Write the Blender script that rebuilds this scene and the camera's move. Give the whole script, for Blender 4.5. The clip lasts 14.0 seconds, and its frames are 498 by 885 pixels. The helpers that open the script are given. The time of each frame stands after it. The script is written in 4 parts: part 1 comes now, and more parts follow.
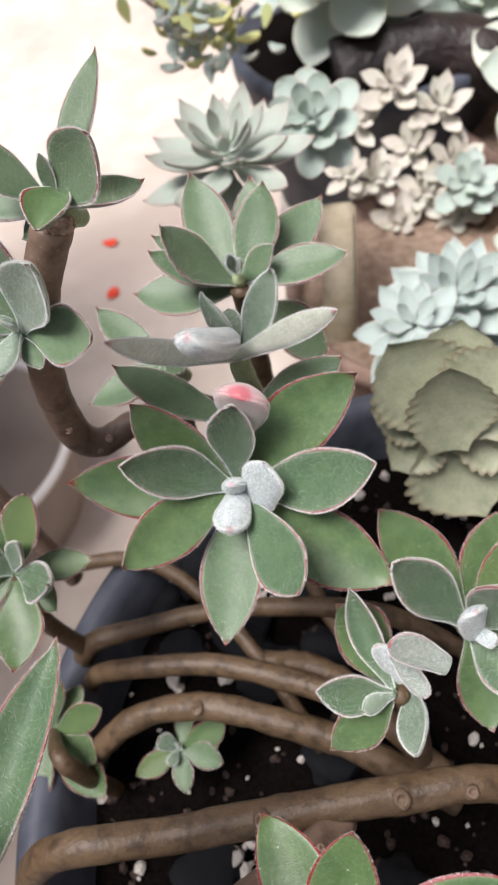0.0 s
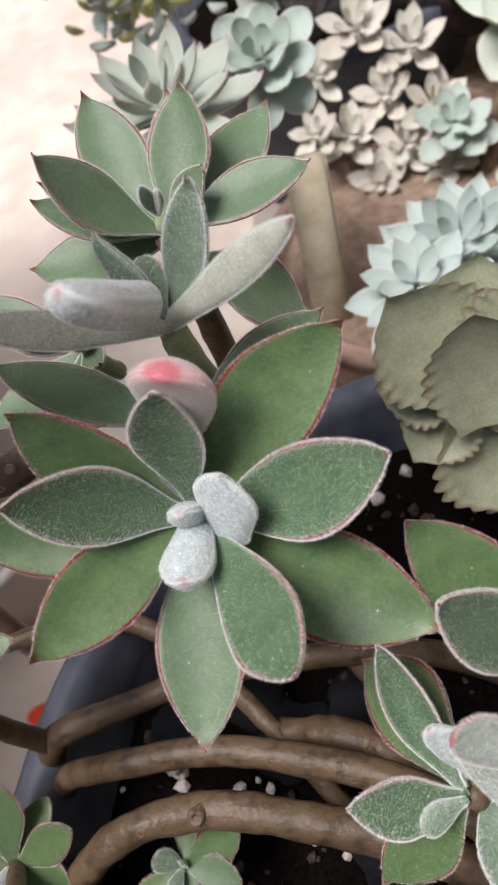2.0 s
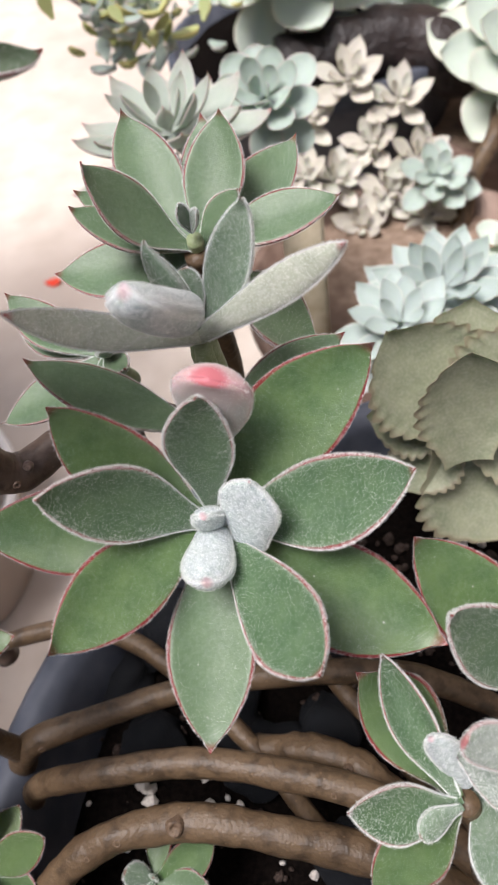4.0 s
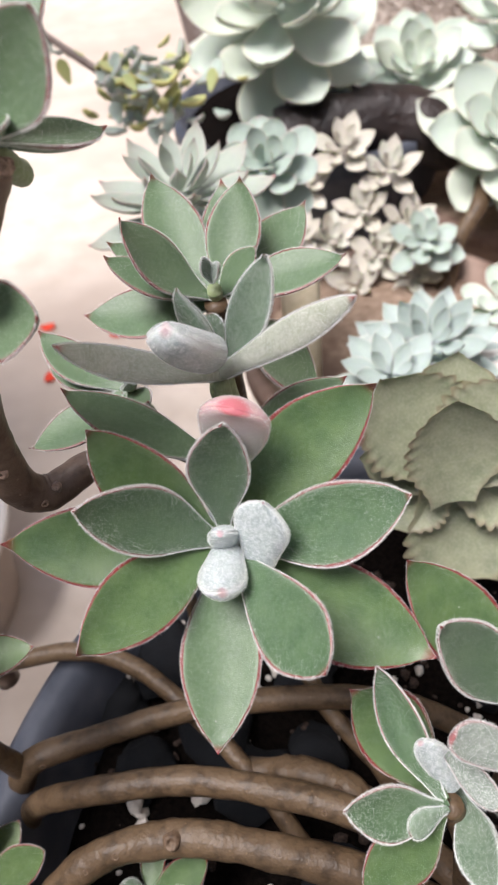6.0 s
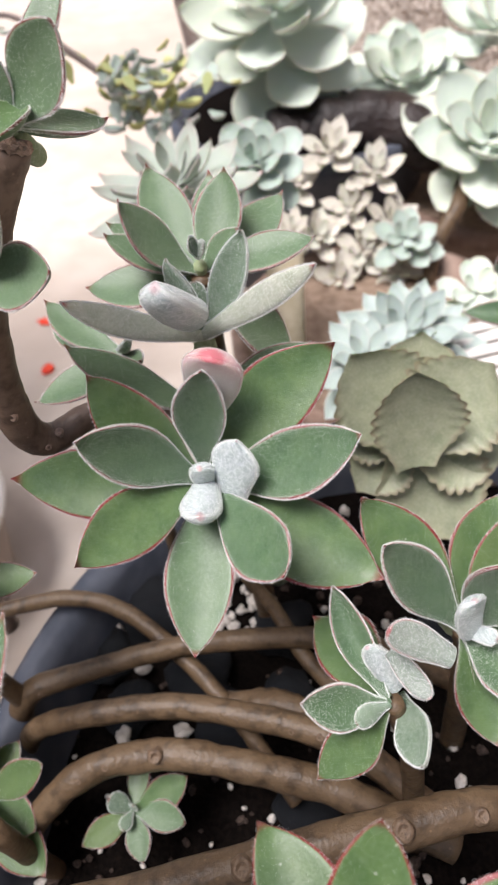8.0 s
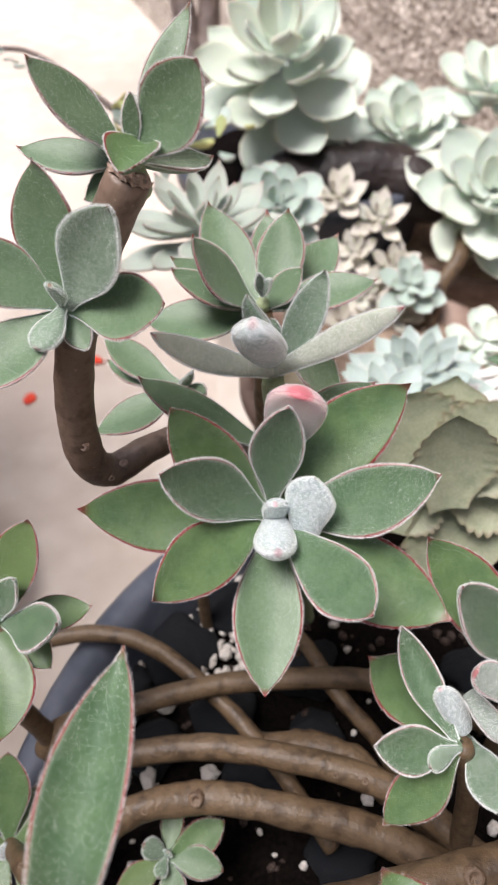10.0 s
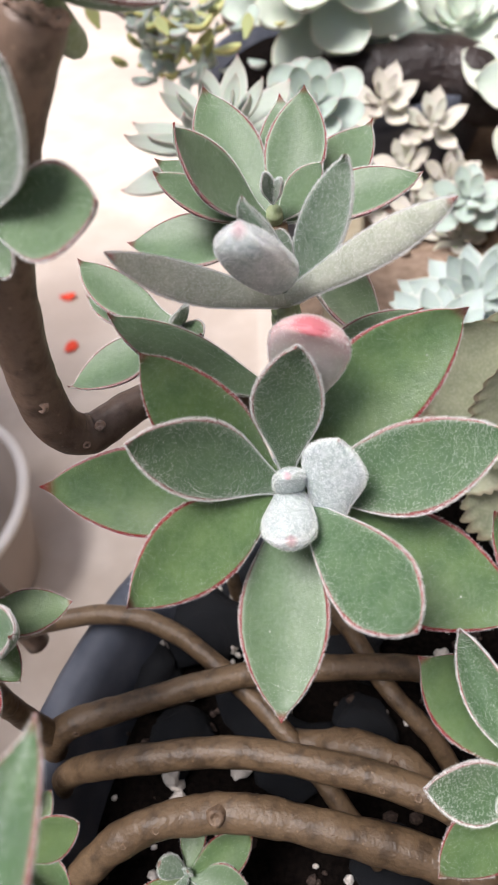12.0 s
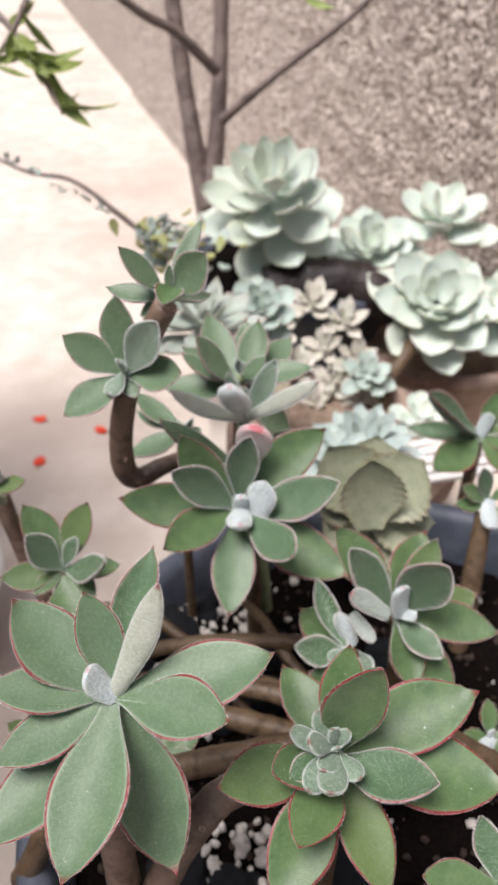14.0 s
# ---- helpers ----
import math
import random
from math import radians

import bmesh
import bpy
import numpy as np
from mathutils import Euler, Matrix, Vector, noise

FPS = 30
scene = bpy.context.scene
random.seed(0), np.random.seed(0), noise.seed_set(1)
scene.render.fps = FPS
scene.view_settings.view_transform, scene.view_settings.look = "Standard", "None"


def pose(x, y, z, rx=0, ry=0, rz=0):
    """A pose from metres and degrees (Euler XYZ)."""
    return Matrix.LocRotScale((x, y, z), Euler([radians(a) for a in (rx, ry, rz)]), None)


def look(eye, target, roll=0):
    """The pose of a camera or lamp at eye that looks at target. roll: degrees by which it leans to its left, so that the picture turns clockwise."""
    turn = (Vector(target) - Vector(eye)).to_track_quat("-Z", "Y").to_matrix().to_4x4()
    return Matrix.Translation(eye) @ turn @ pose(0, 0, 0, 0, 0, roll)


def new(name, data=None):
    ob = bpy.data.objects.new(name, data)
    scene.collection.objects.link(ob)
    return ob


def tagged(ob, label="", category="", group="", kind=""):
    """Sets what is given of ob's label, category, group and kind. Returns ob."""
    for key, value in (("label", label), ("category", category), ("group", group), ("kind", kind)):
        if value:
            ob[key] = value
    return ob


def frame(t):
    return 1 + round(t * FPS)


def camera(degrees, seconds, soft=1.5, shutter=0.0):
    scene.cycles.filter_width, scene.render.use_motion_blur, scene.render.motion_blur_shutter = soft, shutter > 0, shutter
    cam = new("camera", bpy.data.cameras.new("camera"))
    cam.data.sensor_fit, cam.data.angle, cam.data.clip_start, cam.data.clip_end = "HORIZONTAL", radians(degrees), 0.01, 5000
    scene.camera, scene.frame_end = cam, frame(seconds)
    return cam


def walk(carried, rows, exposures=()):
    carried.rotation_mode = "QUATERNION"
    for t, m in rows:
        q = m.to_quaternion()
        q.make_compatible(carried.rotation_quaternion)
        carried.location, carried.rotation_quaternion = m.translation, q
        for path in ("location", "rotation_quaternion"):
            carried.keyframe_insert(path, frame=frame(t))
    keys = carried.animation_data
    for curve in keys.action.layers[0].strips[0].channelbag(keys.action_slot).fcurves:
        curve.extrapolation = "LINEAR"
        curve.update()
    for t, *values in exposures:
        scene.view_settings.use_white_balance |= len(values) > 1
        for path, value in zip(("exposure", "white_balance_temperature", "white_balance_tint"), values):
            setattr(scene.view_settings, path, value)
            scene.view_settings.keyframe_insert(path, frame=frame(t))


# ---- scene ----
cam = camera(38.20, 14.0, soft=1.15)
PATH = [
    (0, (0.03605, 0.03494, 0.31003), (0.01084, 0.15201, 0.14984), -13.19),
    (0.5, (0.03693, 0.06014, 0.29340), (0.00763, 0.18726, 0.14180), -16.20),
    (1, (0.03046, 0.08210, 0.26797), (0.00270, 0.20276, 0.11090), -16.47),
    (1.5, (0.03212, 0.07774, 0.25189), (0.00491, 0.19847, 0.09479), -19.25),
    (2, (0.04035, 0.07799, 0.24339), (0.01140, 0.19839, 0.08634), -21.92),
    (2.5, (0.04089, 0.08650, 0.23680), (0.01141, 0.20328, 0.07713), -22.09),
    (4.8, (0.01591, 0.06116, 0.25548), (0.01130, 0.19320, 0.10533), -7.80),
    (5, (0.01612, 0.05994, 0.25591), (0.01229, 0.19266, 0.10634), -7.59),
    (5.5, (0.01622, 0.05891, 0.25651), (0.01136, 0.19276, 0.10798), -7.70),
    (6, (0.01510, 0.05410, 0.26101), (0.00879, 0.19097, 0.11532), -7.77),
    (6.5, (0.01151, 0.04417, 0.26549), (0.00559, 0.18736, 0.12598), -8.07),
    (7, (0.01001, 0.04903, 0.26696), (0.00387, 0.19065, 0.12586), -7.39),
    (7.5, (0.01753, 0.03622, 0.26978), (0.01133, 0.17421, 0.12514), -7.67),
    (7.7, (0.01998, 0.02388, 0.27072), (0.01414, 0.16092, 0.12517), -7.13),
    (9.8, (-0.00515, 0.01702, 0.27538), (-0.00135, 0.16183, 0.13748), -2.54),
    (10, (-0.01344, 0.02266, 0.27351), (-0.00697, 0.16686, 0.13507), -1.35),
    (10.5, (-0.01518, 0.04582, 0.25322), (-0.01133, 0.17974, 0.10473), -1.63),
    (11, (-0.01016, 0.05560, 0.24451), (-0.00962, 0.18976, 0.09618), -3.45),
    (11.5, (-0.00354, 0.05735, 0.24148), (-0.00696, 0.18931, 0.09123), -5.30),
    (12, (0.00080, 0.06079, 0.23951), (-0.01011, 0.19384, 0.09059), -8.45),
    (12.5, (0.00467, 0.06177, 0.23670), (-0.00720, 0.19467, 0.08772), -9.21),
    (12.9, (0.00204, 0.05857, 0.24147), (-0.00798, 0.19261, 0.09337), -8.00),
    (13, (0.00114, 0.05353, 0.24642), (-0.00574, 0.18849, 0.09898), -7.02),
    (13.3, (-0.00652, 0.02918, 0.27231), (-0.00692, 0.16894, 0.12924), -3.71),
    (13.5, (-0.00863, 0.00095, 0.29624), (-0.00449, 0.14627, 0.15889), -1.70),
    (13.7, (-0.01031, -0.03868, 0.32090), (-0.00030, 0.11202, 0.18979), 1.25),
    (14, (-0.01234, -0.09612, 0.34340), (-0.00257, 0.06297, 0.22258), 1.48),
]
walk(cam, [(t, look(eye, target, roll)) for t, eye, target, roll in PATH], exposures=((0, 0.85), (0.6, 0.72), (1.2, 0.60), (2.7, 0.70), (4.8, 0.86), (6.5, 0.88), (7.5, 0.93), (10.0, 0.89), (10.5, 0.67), (11.0, 0.96), (12.5, 0.92), (13.0, 0.89), (13.5, 1.14), (14, 0.73)))
cam.data.dof.use_dof = True
cam.data.dof.focus_distance = 0.188
cam.data.dof.aperture_fstop = 28.0

# ---- world and light ----
world = bpy.data.worlds.new("sky")
scene.world = world
world.use_nodes = True
wn = world.node_tree
bg = wn.nodes["Background"]
sky = wn.nodes.new("ShaderNodeTexSky")
sky.sky_type = "NISHITA"
sky.sun_disc = False
sky.sun_elevation = radians(68)
sky.sun_rotation = radians(-120)
sky.air_density, sky.dust_density, sky.ozone_density = 1.0, 3.0, 1.0
wn.links.new(sky.outputs["Color"], bg.inputs["Color"])
bg.inputs["Strength"].default_value = 0.085
sun = new("sun", bpy.data.lights.new("sun", "SUN"))
sun.data.energy, sun.data.angle, sun.data.color = 3.1, radians(28), (1.0, 0.948, 0.968)
sun.matrix_world = look((-0.58, -0.34, 1.7), (0, 0, 0))


# ---- materials ----
def mat(name, rough=0.6, sheen=0.0, spec=0.4, metal=0.0):
    m = bpy.data.materials.new(name)
    m.use_nodes = True
    nt = m.node_tree
    p = nt.nodes["Principled BSDF"]
    p.inputs["Roughness"].default_value = rough
    p.inputs["Metallic"].default_value = metal
    p.inputs["Specular IOR Level"].default_value = spec
    p.inputs["Sheen Weight"].default_value = sheen
    return m, nt, p


def tex(nt, scale, detail=4, kind="ShaderNodeTexNoise", coord="Object"):
    co = nt.nodes.new("ShaderNodeTexCoord")
    n = nt.nodes.new(kind)
    n.inputs["Scale"].default_value = scale
    if kind == "ShaderNodeTexNoise":
        n.inputs["Detail"].default_value = detail
    nt.links.new(co.outputs[coord], n.inputs["Vector"])
    return n.outputs["Distance" if kind == "ShaderNodeTexVoronoi" else "Fac"]


def ramp(nt, fac, stops):
    r = nt.nodes.new("ShaderNodeValToRGB")
    e = r.color_ramp.elements
    while len(e) < len(stops):
        e.new(0.5)
    for el, (pos, col) in zip(e, stops):
        el.position, el.color = pos, (*col, 1) if len(col) == 3 else col
    nt.links.new(fac, r.inputs["Fac"])
    return r.outputs["Color"]


def mix(nt, fac, a, b):
    n = nt.nodes.new("ShaderNodeMix")
    n.data_type = "RGBA"
    for sock, v in ((n.inputs[0], fac), (n.inputs[6], a), (n.inputs[7], b)):
        if isinstance(v, bpy.types.NodeSocket):
            nt.links.new(v, sock)
        elif isinstance(v, tuple):
            sock.default_value = (*v, 1)
        else:
            sock.default_value = v
    return n.outputs[2]


def calc(nt, op, a, b=0.0, clamp=False):
    n = nt.nodes.new("ShaderNodeMath")
    n.operation, n.use_clamp = op, clamp
    for sock, v in zip(n.inputs, (a, b)):
        if isinstance(v, bpy.types.NodeSocket):
            nt.links.new(v, sock)
        else:
            sock.default_value = v
    return n.outputs[0]


def attr(nt, name):
    n = nt.nodes.new("ShaderNodeAttribute")
    n.attribute_name = name
    return n.outputs["Fac"]


def randm(nt):
    return nt.nodes.new("ShaderNodeObjectInfo").outputs["Random"]


def bump(nt, p, fac, strength, dist):
    b = nt.nodes.new("ShaderNodeBump")
    b.inputs["Strength"].default_value, b.inputs["Distance"].default_value = strength, dist
    nt.links.new(fac, b.inputs["Height"])
    nt.links.new(b.outputs["Normal"], p.inputs["Normal"])


def leaf_material(name, dark, light, rim, margin, frost, frost_amount, red_amount, yellow=None, rough=0.5, sheen=0.08, blush=0.0, rimred=1.0, speck=0.0, tip_at=0.945, dust=0.0):
    """Succulent leaf: mottled green, powdery frost, coloured margin and tip from the mesh's edge and along values."""
    m, nt, p = mat(name, rough, sheen, 0.35)
    fine, broad = tex(nt, 900, 3), tex(nt, 110, 3)
    edge, along, rnd = attr(nt, "edge"), attr(nt, "along"), randm(nt)
    base = mix(nt, ramp(nt, broad, [(0.3, (0, 0, 0)), (0.7, (1, 1, 1))]), dark, light)
    if yellow:
        y = calc(nt, "MULTIPLY", calc(nt, "SUBTRACT", rnd, 0.55, True), 1.0, True)
        base = mix(nt, y, base, yellow)
    f = calc(nt, "MULTIPLY", ramp(nt, fine, [(0.42, (0, 0, 0)), (0.7, (1, 1, 1))]), frost_amount, True)
    base = mix(nt, f, base, frost)
    if speck:
        dots = tex(nt, 2600, 2)
        base = mix(nt, calc(nt, "MULTIPLY", ramp(nt, dots, [(0.54, (0, 0, 0)), (0.63, (1, 1, 1))]), speck, True), base, frost)
    if dust:
        spots = ramp(nt, tex(nt, 330, 2, "ShaderNodeTexVoronoi"), [(0.05, (1, 1, 1)), (0.09, (0, 0, 0))])
        base = mix(nt, calc(nt, "MULTIPLY", calc(nt, "MULTIPLY", spots, ramp(nt, tex(nt, 170, 2), [(0.56, (0, 0, 0)), (0.62, (1, 1, 1))])), dust), base, (0.75, 0.76, 0.72))
    wob = calc(nt, "MULTIPLY", calc(nt, "SUBTRACT", broad, 0.5), 0.05)
    e = calc(nt, "ADD", edge, wob)
    base = mix(nt, calc(nt, "MULTIPLY", ramp(nt, e, [(0.82, (0, 0, 0)), (0.97, (1, 1, 1))]), 0.6), base, rim)
    tipw = calc(nt, "ADD", calc(nt, "MULTIPLY", along, 0.035), wob)
    r = ramp(nt, calc(nt, "ADD", e, tipw), [(0.930, (0, 0, 0)), (0.962, (1, 1, 1))])
    tip = ramp(nt, calc(nt, "ADD", along, wob), [(tip_at, (0, 0, 0)), (tip_at + 0.045, (1, 1, 1))])
    redf = calc(nt, "MULTIPLY", calc(nt, "MAXIMUM", calc(nt, "MULTIPLY", r, calc(nt, "MULTIPLY", ramp(nt, along, [(0.15, (0, 0, 0)), (0.5, (1, 1, 1))]), rimred)), tip), red_amount, True)
    if blush:
        redf = calc(nt, "MAXIMUM", redf, calc(nt, "MULTIPLY", ramp(nt, calc(nt, "ADD", along, calc(nt, "MULTIPLY", wob, 5.0)), [(0.74, (0, 0, 0)), (1.0, (1, 1, 1))]), blush))
    base = mix(nt, redf, base, margin)
    nt.links.new(base, p.inputs["Base Color"])
    p.inputs["Sheen Roughness"].default_value = 0.5
    p.inputs["Subsurface Weight"].default_value = 0.12
    p.inputs["Subsurface Radius"].default_value = (0.5, 0.8, 0.3)
    p.inputs["Subsurface Scale"].default_value = 0.003
    bump(nt, p, calc(nt, "ADD", fine, calc(nt, "MULTIPLY", tex(nt, 2400, 2), 1.0)), 0.35, 0.00018)
    return m


RED = (0.17, 0.018, 0.020)
M_GREEN = leaf_material("green_leaf", (0.050, 0.098, 0.034), (0.090, 0.148, 0.052), (0.13, 0.185, 0.085), RED, (0.22, 0.29, 0.20), 0.10, 1.0, (0.125, 0.160, 0.045), rough=0.40, speck=0.15, dust=0.8)
M_SOFT = leaf_material("soft_green_leaf", (0.076, 0.128, 0.064), (0.108, 0.168, 0.086), (0.28, 0.34, 0.26), RED, (0.26, 0.33, 0.26), 0.15, 1.0, rough=0.45, speck=0.15, dust=0.5, rimred=0.95)
M_YOUNG = leaf_material("young_downy_leaf", (0.095, 0.155, 0.095), (0.155, 0.215, 0.145), (0.42, 0.46, 0.42), RED, (0.48, 0.52, 0.49), 0.2, 0.6, sheen=0.15, rimred=0.1, speck=0.15, tip_at=0.96)
M_FUZZY = leaf_material("fuzzy_leaf", (0.046, 0.096, 0.042), (0.078, 0.136, 0.062), (0.26, 0.31, 0.25), (0.22, 0.030, 0.035), (0.40, 0.45, 0.42), 0.08, 1.0, rimred=0.9, speck=0.06, tip_at=0.955)
M_BUD = leaf_material("downy_bud", (0.25, 0.30, 0.30), (0.39, 0.44, 0.435), (0.58, 0.60, 0.59), (0.42, 0.10, 0.12), (0.82, 0.85, 0.86), 0.35, 0.45, sheen=0.2, rimred=0.0, speck=0.45, tip_at=0.975)
M_SILVER = leaf_material("silvery_downy_leaf", (0.28, 0.305, 0.235), (0.39, 0.41, 0.33), (0.46, 0.47, 0.42), (0.32, 0.05, 0.06), (0.60, 0.62, 0.58), 0.3, 0.9, sheen=0.2, rimred=0.1, speck=0.3, tip_at=0.925)
M_ROSY = leaf_material("rosy_rimmed_bud", (0.16, 0.20, 0.165), (0.24, 0.28, 0.24), (0.46, 0.38, 0.38), (0.34, 0.08, 0.09), (0.55, 0.57, 0.56), 0.25, 0.8, sheen=0.2, rimred=0.6, speck=0.3)
M_PINK = leaf_material("pink_downy_leaf", (0.46, 0.44, 0.42), (0.56, 0.52, 0.50), (0.62, 0.46, 0.46), (0.43, 0.125, 0.145), (0.56, 0.52, 0.52), 0.25, 1.0, sheen=0.2, blush=0.5, speck=0.2, rimred=0.3)
M_GLAUC = leaf_material("glaucous_leaf", (0.44, 0.53, 0.45), (0.58, 0.65, 0.57), (0.72, 0.73, 0.64), (0.62, 0.56, 0.44), (0.72, 0.77, 0.71), 0.45, 0.5, (0.62, 0.63, 0.48), sheen=0.0)
M_BLUE = leaf_material("blue_grey_leaf", (0.28, 0.36, 0.325), (0.39, 0.46, 0.43), (0.54, 0.57, 0.52), (0.6, 0.54, 0.50), (0.58, 0.64, 0.63), 0.4, 0.3, sheen=0.0)
M_BLUE2 = leaf_material("grey_green_leaf", (0.30, 0.38, 0.33), (0.40, 0.48, 0.42), (0.52, 0.55, 0.50), (0.5, 0.32, 0.32), (0.5, 0.55, 0.51), 0.3, 0.4, sheen=0.0)
M_PALE = leaf_material("pale_grey_leaf", (0.25, 0.31, 0.25), (0.40, 0.44, 0.38), (0.52, 0.54, 0.49), (0.42, 0.16, 0.17), (0.50, 0.54, 0.51), 0.3, 0.8, sheen=0.0, blush=0.2, rimred=0.3)
M_GHOST = leaf_material("pale_ghost_leaf", (0.43, 0.405, 0.34), (0.58, 0.55, 0.475), (0.68, 0.62, 0.52), (0.62, 0.52, 0.44), (0.68, 0.66, 0.6), 0.4, 0.3, (0.48, 0.54, 0.46), sheen=0.0)
M_KAL = leaf_material("scalloped_leaf", (0.20, 0.23, 0.145), (0.31, 0.325, 0.215), (0.32, 0.29, 0.20), (0.13, 0.09, 0.05), (0.42, 0.42, 0.33), 0.4, 0.5, blush=0.1)
M_YEL = leaf_material("yellow_sedum_leaf", (0.36, 0.42, 0.15), (0.52, 0.52, 0.22), (0.5, 0.45, 0.16), (0.5, 0.3, 0.12), (0.5, 0.5, 0.3), 0.3, 0.3, (0.2, 0.27, 0.13))
M_SHRUB = leaf_material("shrub_leaf", (0.15, 0.19, 0.05), (0.28, 0.34, 0.10), (0.28, 0.34, 0.12), (0.2, 0.2, 0.08), (0.2, 0.25, 0.1), 0.2, 0.3, rough=0.4, sheen=0)


def hair_material():
    m, nt, p = mat("white_hair", 0.8)
    d, t, s = nt.nodes.new("ShaderNodeBsdfDiffuse"), nt.nodes.new("ShaderNodeBsdfTranslucent"), nt.nodes.new("ShaderNodeMixShader")
    for n in (d, t):
        n.inputs["Color"].default_value = (0.92, 0.94, 0.93, 1)
        nt.links.new(n.outputs[0], s.inputs[1 if n is d else 2])
    nt.links.new(s.outputs[0], nt.nodes["Material Output"].inputs["Surface"])
    return m


M_HAIR = hair_material()
M_SHOOT = leaf_material("young_green_shoot", (0.17, 0.22, 0.10), (0.25, 0.30, 0.15), (0.25, 0.30, 0.15), (0.25, 0.30, 0.15), (0.4, 0.44, 0.35), 0.3, 0.0, speck=0.3)


def bark_material(name, a, b, c, scale=220, relief=0.0006):
    m, nt, p = mat(name, 0.48, 0.0, 0.4)
    broad, fine, mid = tex(nt, scale * 0.22, 4), tex(nt, scale * 2.6, 6), tex(nt, scale * 0.8, 5)
    spots = tex(nt, scale * 1.3, 2, "ShaderNodeTexVoronoi")
    col = mix(nt, ramp(nt, broad, [(0.3, (0, 0, 0)), (0.7, (1, 1, 1))]), a, b)
    col = mix(nt, calc(nt, "MULTIPLY", ramp(nt, mid, [(0.5, (0, 0, 0)), (0.66, (1, 1, 1))]), 0.7), col, c)
    col = mix(nt, calc(nt, "MULTIPLY", ramp(nt, fine, [(0.5, (0, 0, 0)), (0.7, (1, 1, 1))]), 0.35), col, c)
    col = mix(nt, calc(nt, "MULTIPLY", ramp(nt, spots, [(0.06, (1, 1, 1)), (0.14, (0, 0, 0))]), 0.55), col, tuple(min(1.0, 1.5 * v) for v in b))
    nt.links.new(col, p.inputs["Base Color"])
    bump(nt, p, calc(nt, "ADD", calc(nt, "MULTIPLY", fine, 0.6), mid), 0.9, relief)
    return m


M_BARK = bark_material("tan_stem", (0.088, 0.056, 0.031), (0.132, 0.088, 0.050), (0.034, 0.021, 0.012), relief=0.0007)
M_BARK2 = bark_material("brown_stem", (0.135, 0.090, 0.066), (0.200, 0.138, 0.102), (0.070, 0.045, 0.032), relief=0.0004)
M_CUT = bark_material("cut_wood", (0.30, 0.20, 0.15), (0.40, 0.29, 0.23), (0.10, 0.06, 0.045), 420)
M_SCAR = bark_material("leaf_scar_bark", (0.11, 0.07, 0.045), (0.20, 0.14, 0.09), (0.05, 0.03, 0.02), 700)
M_TRUNK = bark_material("grey_bark", (0.15, 0.11, 0.095), (0.23, 0.18, 0.155), (0.09, 0.065, 0.057), 60, 0.003)
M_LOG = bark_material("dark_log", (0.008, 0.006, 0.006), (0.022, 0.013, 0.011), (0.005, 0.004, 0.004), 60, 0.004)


def mineral(name, a, b, scale, rough=0.9, relief=0.001, c=None, spec=0.3):
    m, nt, p = mat(name, rough, 0, spec)
    n1, n2 = tex(nt, scale, 6), tex(nt, scale * 0.12, 4)
    col = mix(nt, ramp(nt, n1, [(0.35, (0, 0, 0)), (0.65, (1, 1, 1))]), a, b)
    if c:
        col = mix(nt, ramp(nt, n2, [(0.45, (0, 0, 0)), (0.7, (1, 1, 1))]), col, c)
    nt.links.new(col, p.inputs["Base Color"])
    bump(nt, p, n1, 0.8, relief)
    return m


# Soil blacker than damp peat: shade under stems and in crevices is in the colour.
M_SOIL = mineral("shade_darkened_soil", (0.002, 0.0015, 0.0013), (0.007, 0.005, 0.004), 500, 0.95, 0.002, spec=0.05)
M_PERLITE = mineral("perlite", (0.44, 0.40, 0.36), (0.66, 0.62, 0.57), 900, 0.9, 0.0004)
M_GRIT = mineral("brown_grit", (0.02, 0.013, 0.010), (0.07, 0.048, 0.038), 900, 0.9, 0.0004)
M_CHAR = mineral("charcoal_stone", (0.004, 0.005, 0.007), (0.012, 0.014, 0.018), 200, 0.75, 0.0008)
M_FLOOR = mineral("pale_concrete", (0.51, 0.44, 0.37), (0.63, 0.558, 0.485), 14, 0.85, 0.002, (0.43, 0.355, 0.30))
M_POT = mineral("black_plastic", (0.045, 0.052, 0.070), (0.080, 0.088, 0.110), 60, 0.5, 0.0003)
M_BASIN = mineral("tan_plastic", (0.30, 0.25, 0.215), (0.35, 0.295, 0.255), 12, 0.5, 0.0002)
M_WHITE = mineral("white_plastic", (0.66, 0.63, 0.60), (0.74, 0.71, 0.68), 12, 0.4, 0.0002)
M_TANSOIL = mineral("dry_tan_soil", (0.20, 0.14, 0.10), (0.32, 0.24, 0.18), 120, 0.95, 0.002, (0.12, 0.08, 0.06))
M_STAKE = mineral("weathered_wood", (0.40, 0.34, 0.23), (0.52, 0.46, 0.34), 90, 0.9, 0.001)
M_BROWNPOT = mineral("brown_clay", (0.15, 0.095, 0.072), (0.24, 0.165, 0.13), 60, 0.85, 0.001, (0.34, 0.26, 0.215))
M_PETAL = mineral("red_petal", (0.6, 0.03, 0.015), (0.75, 0.08, 0.03), 300, 0.6, 0.0003)


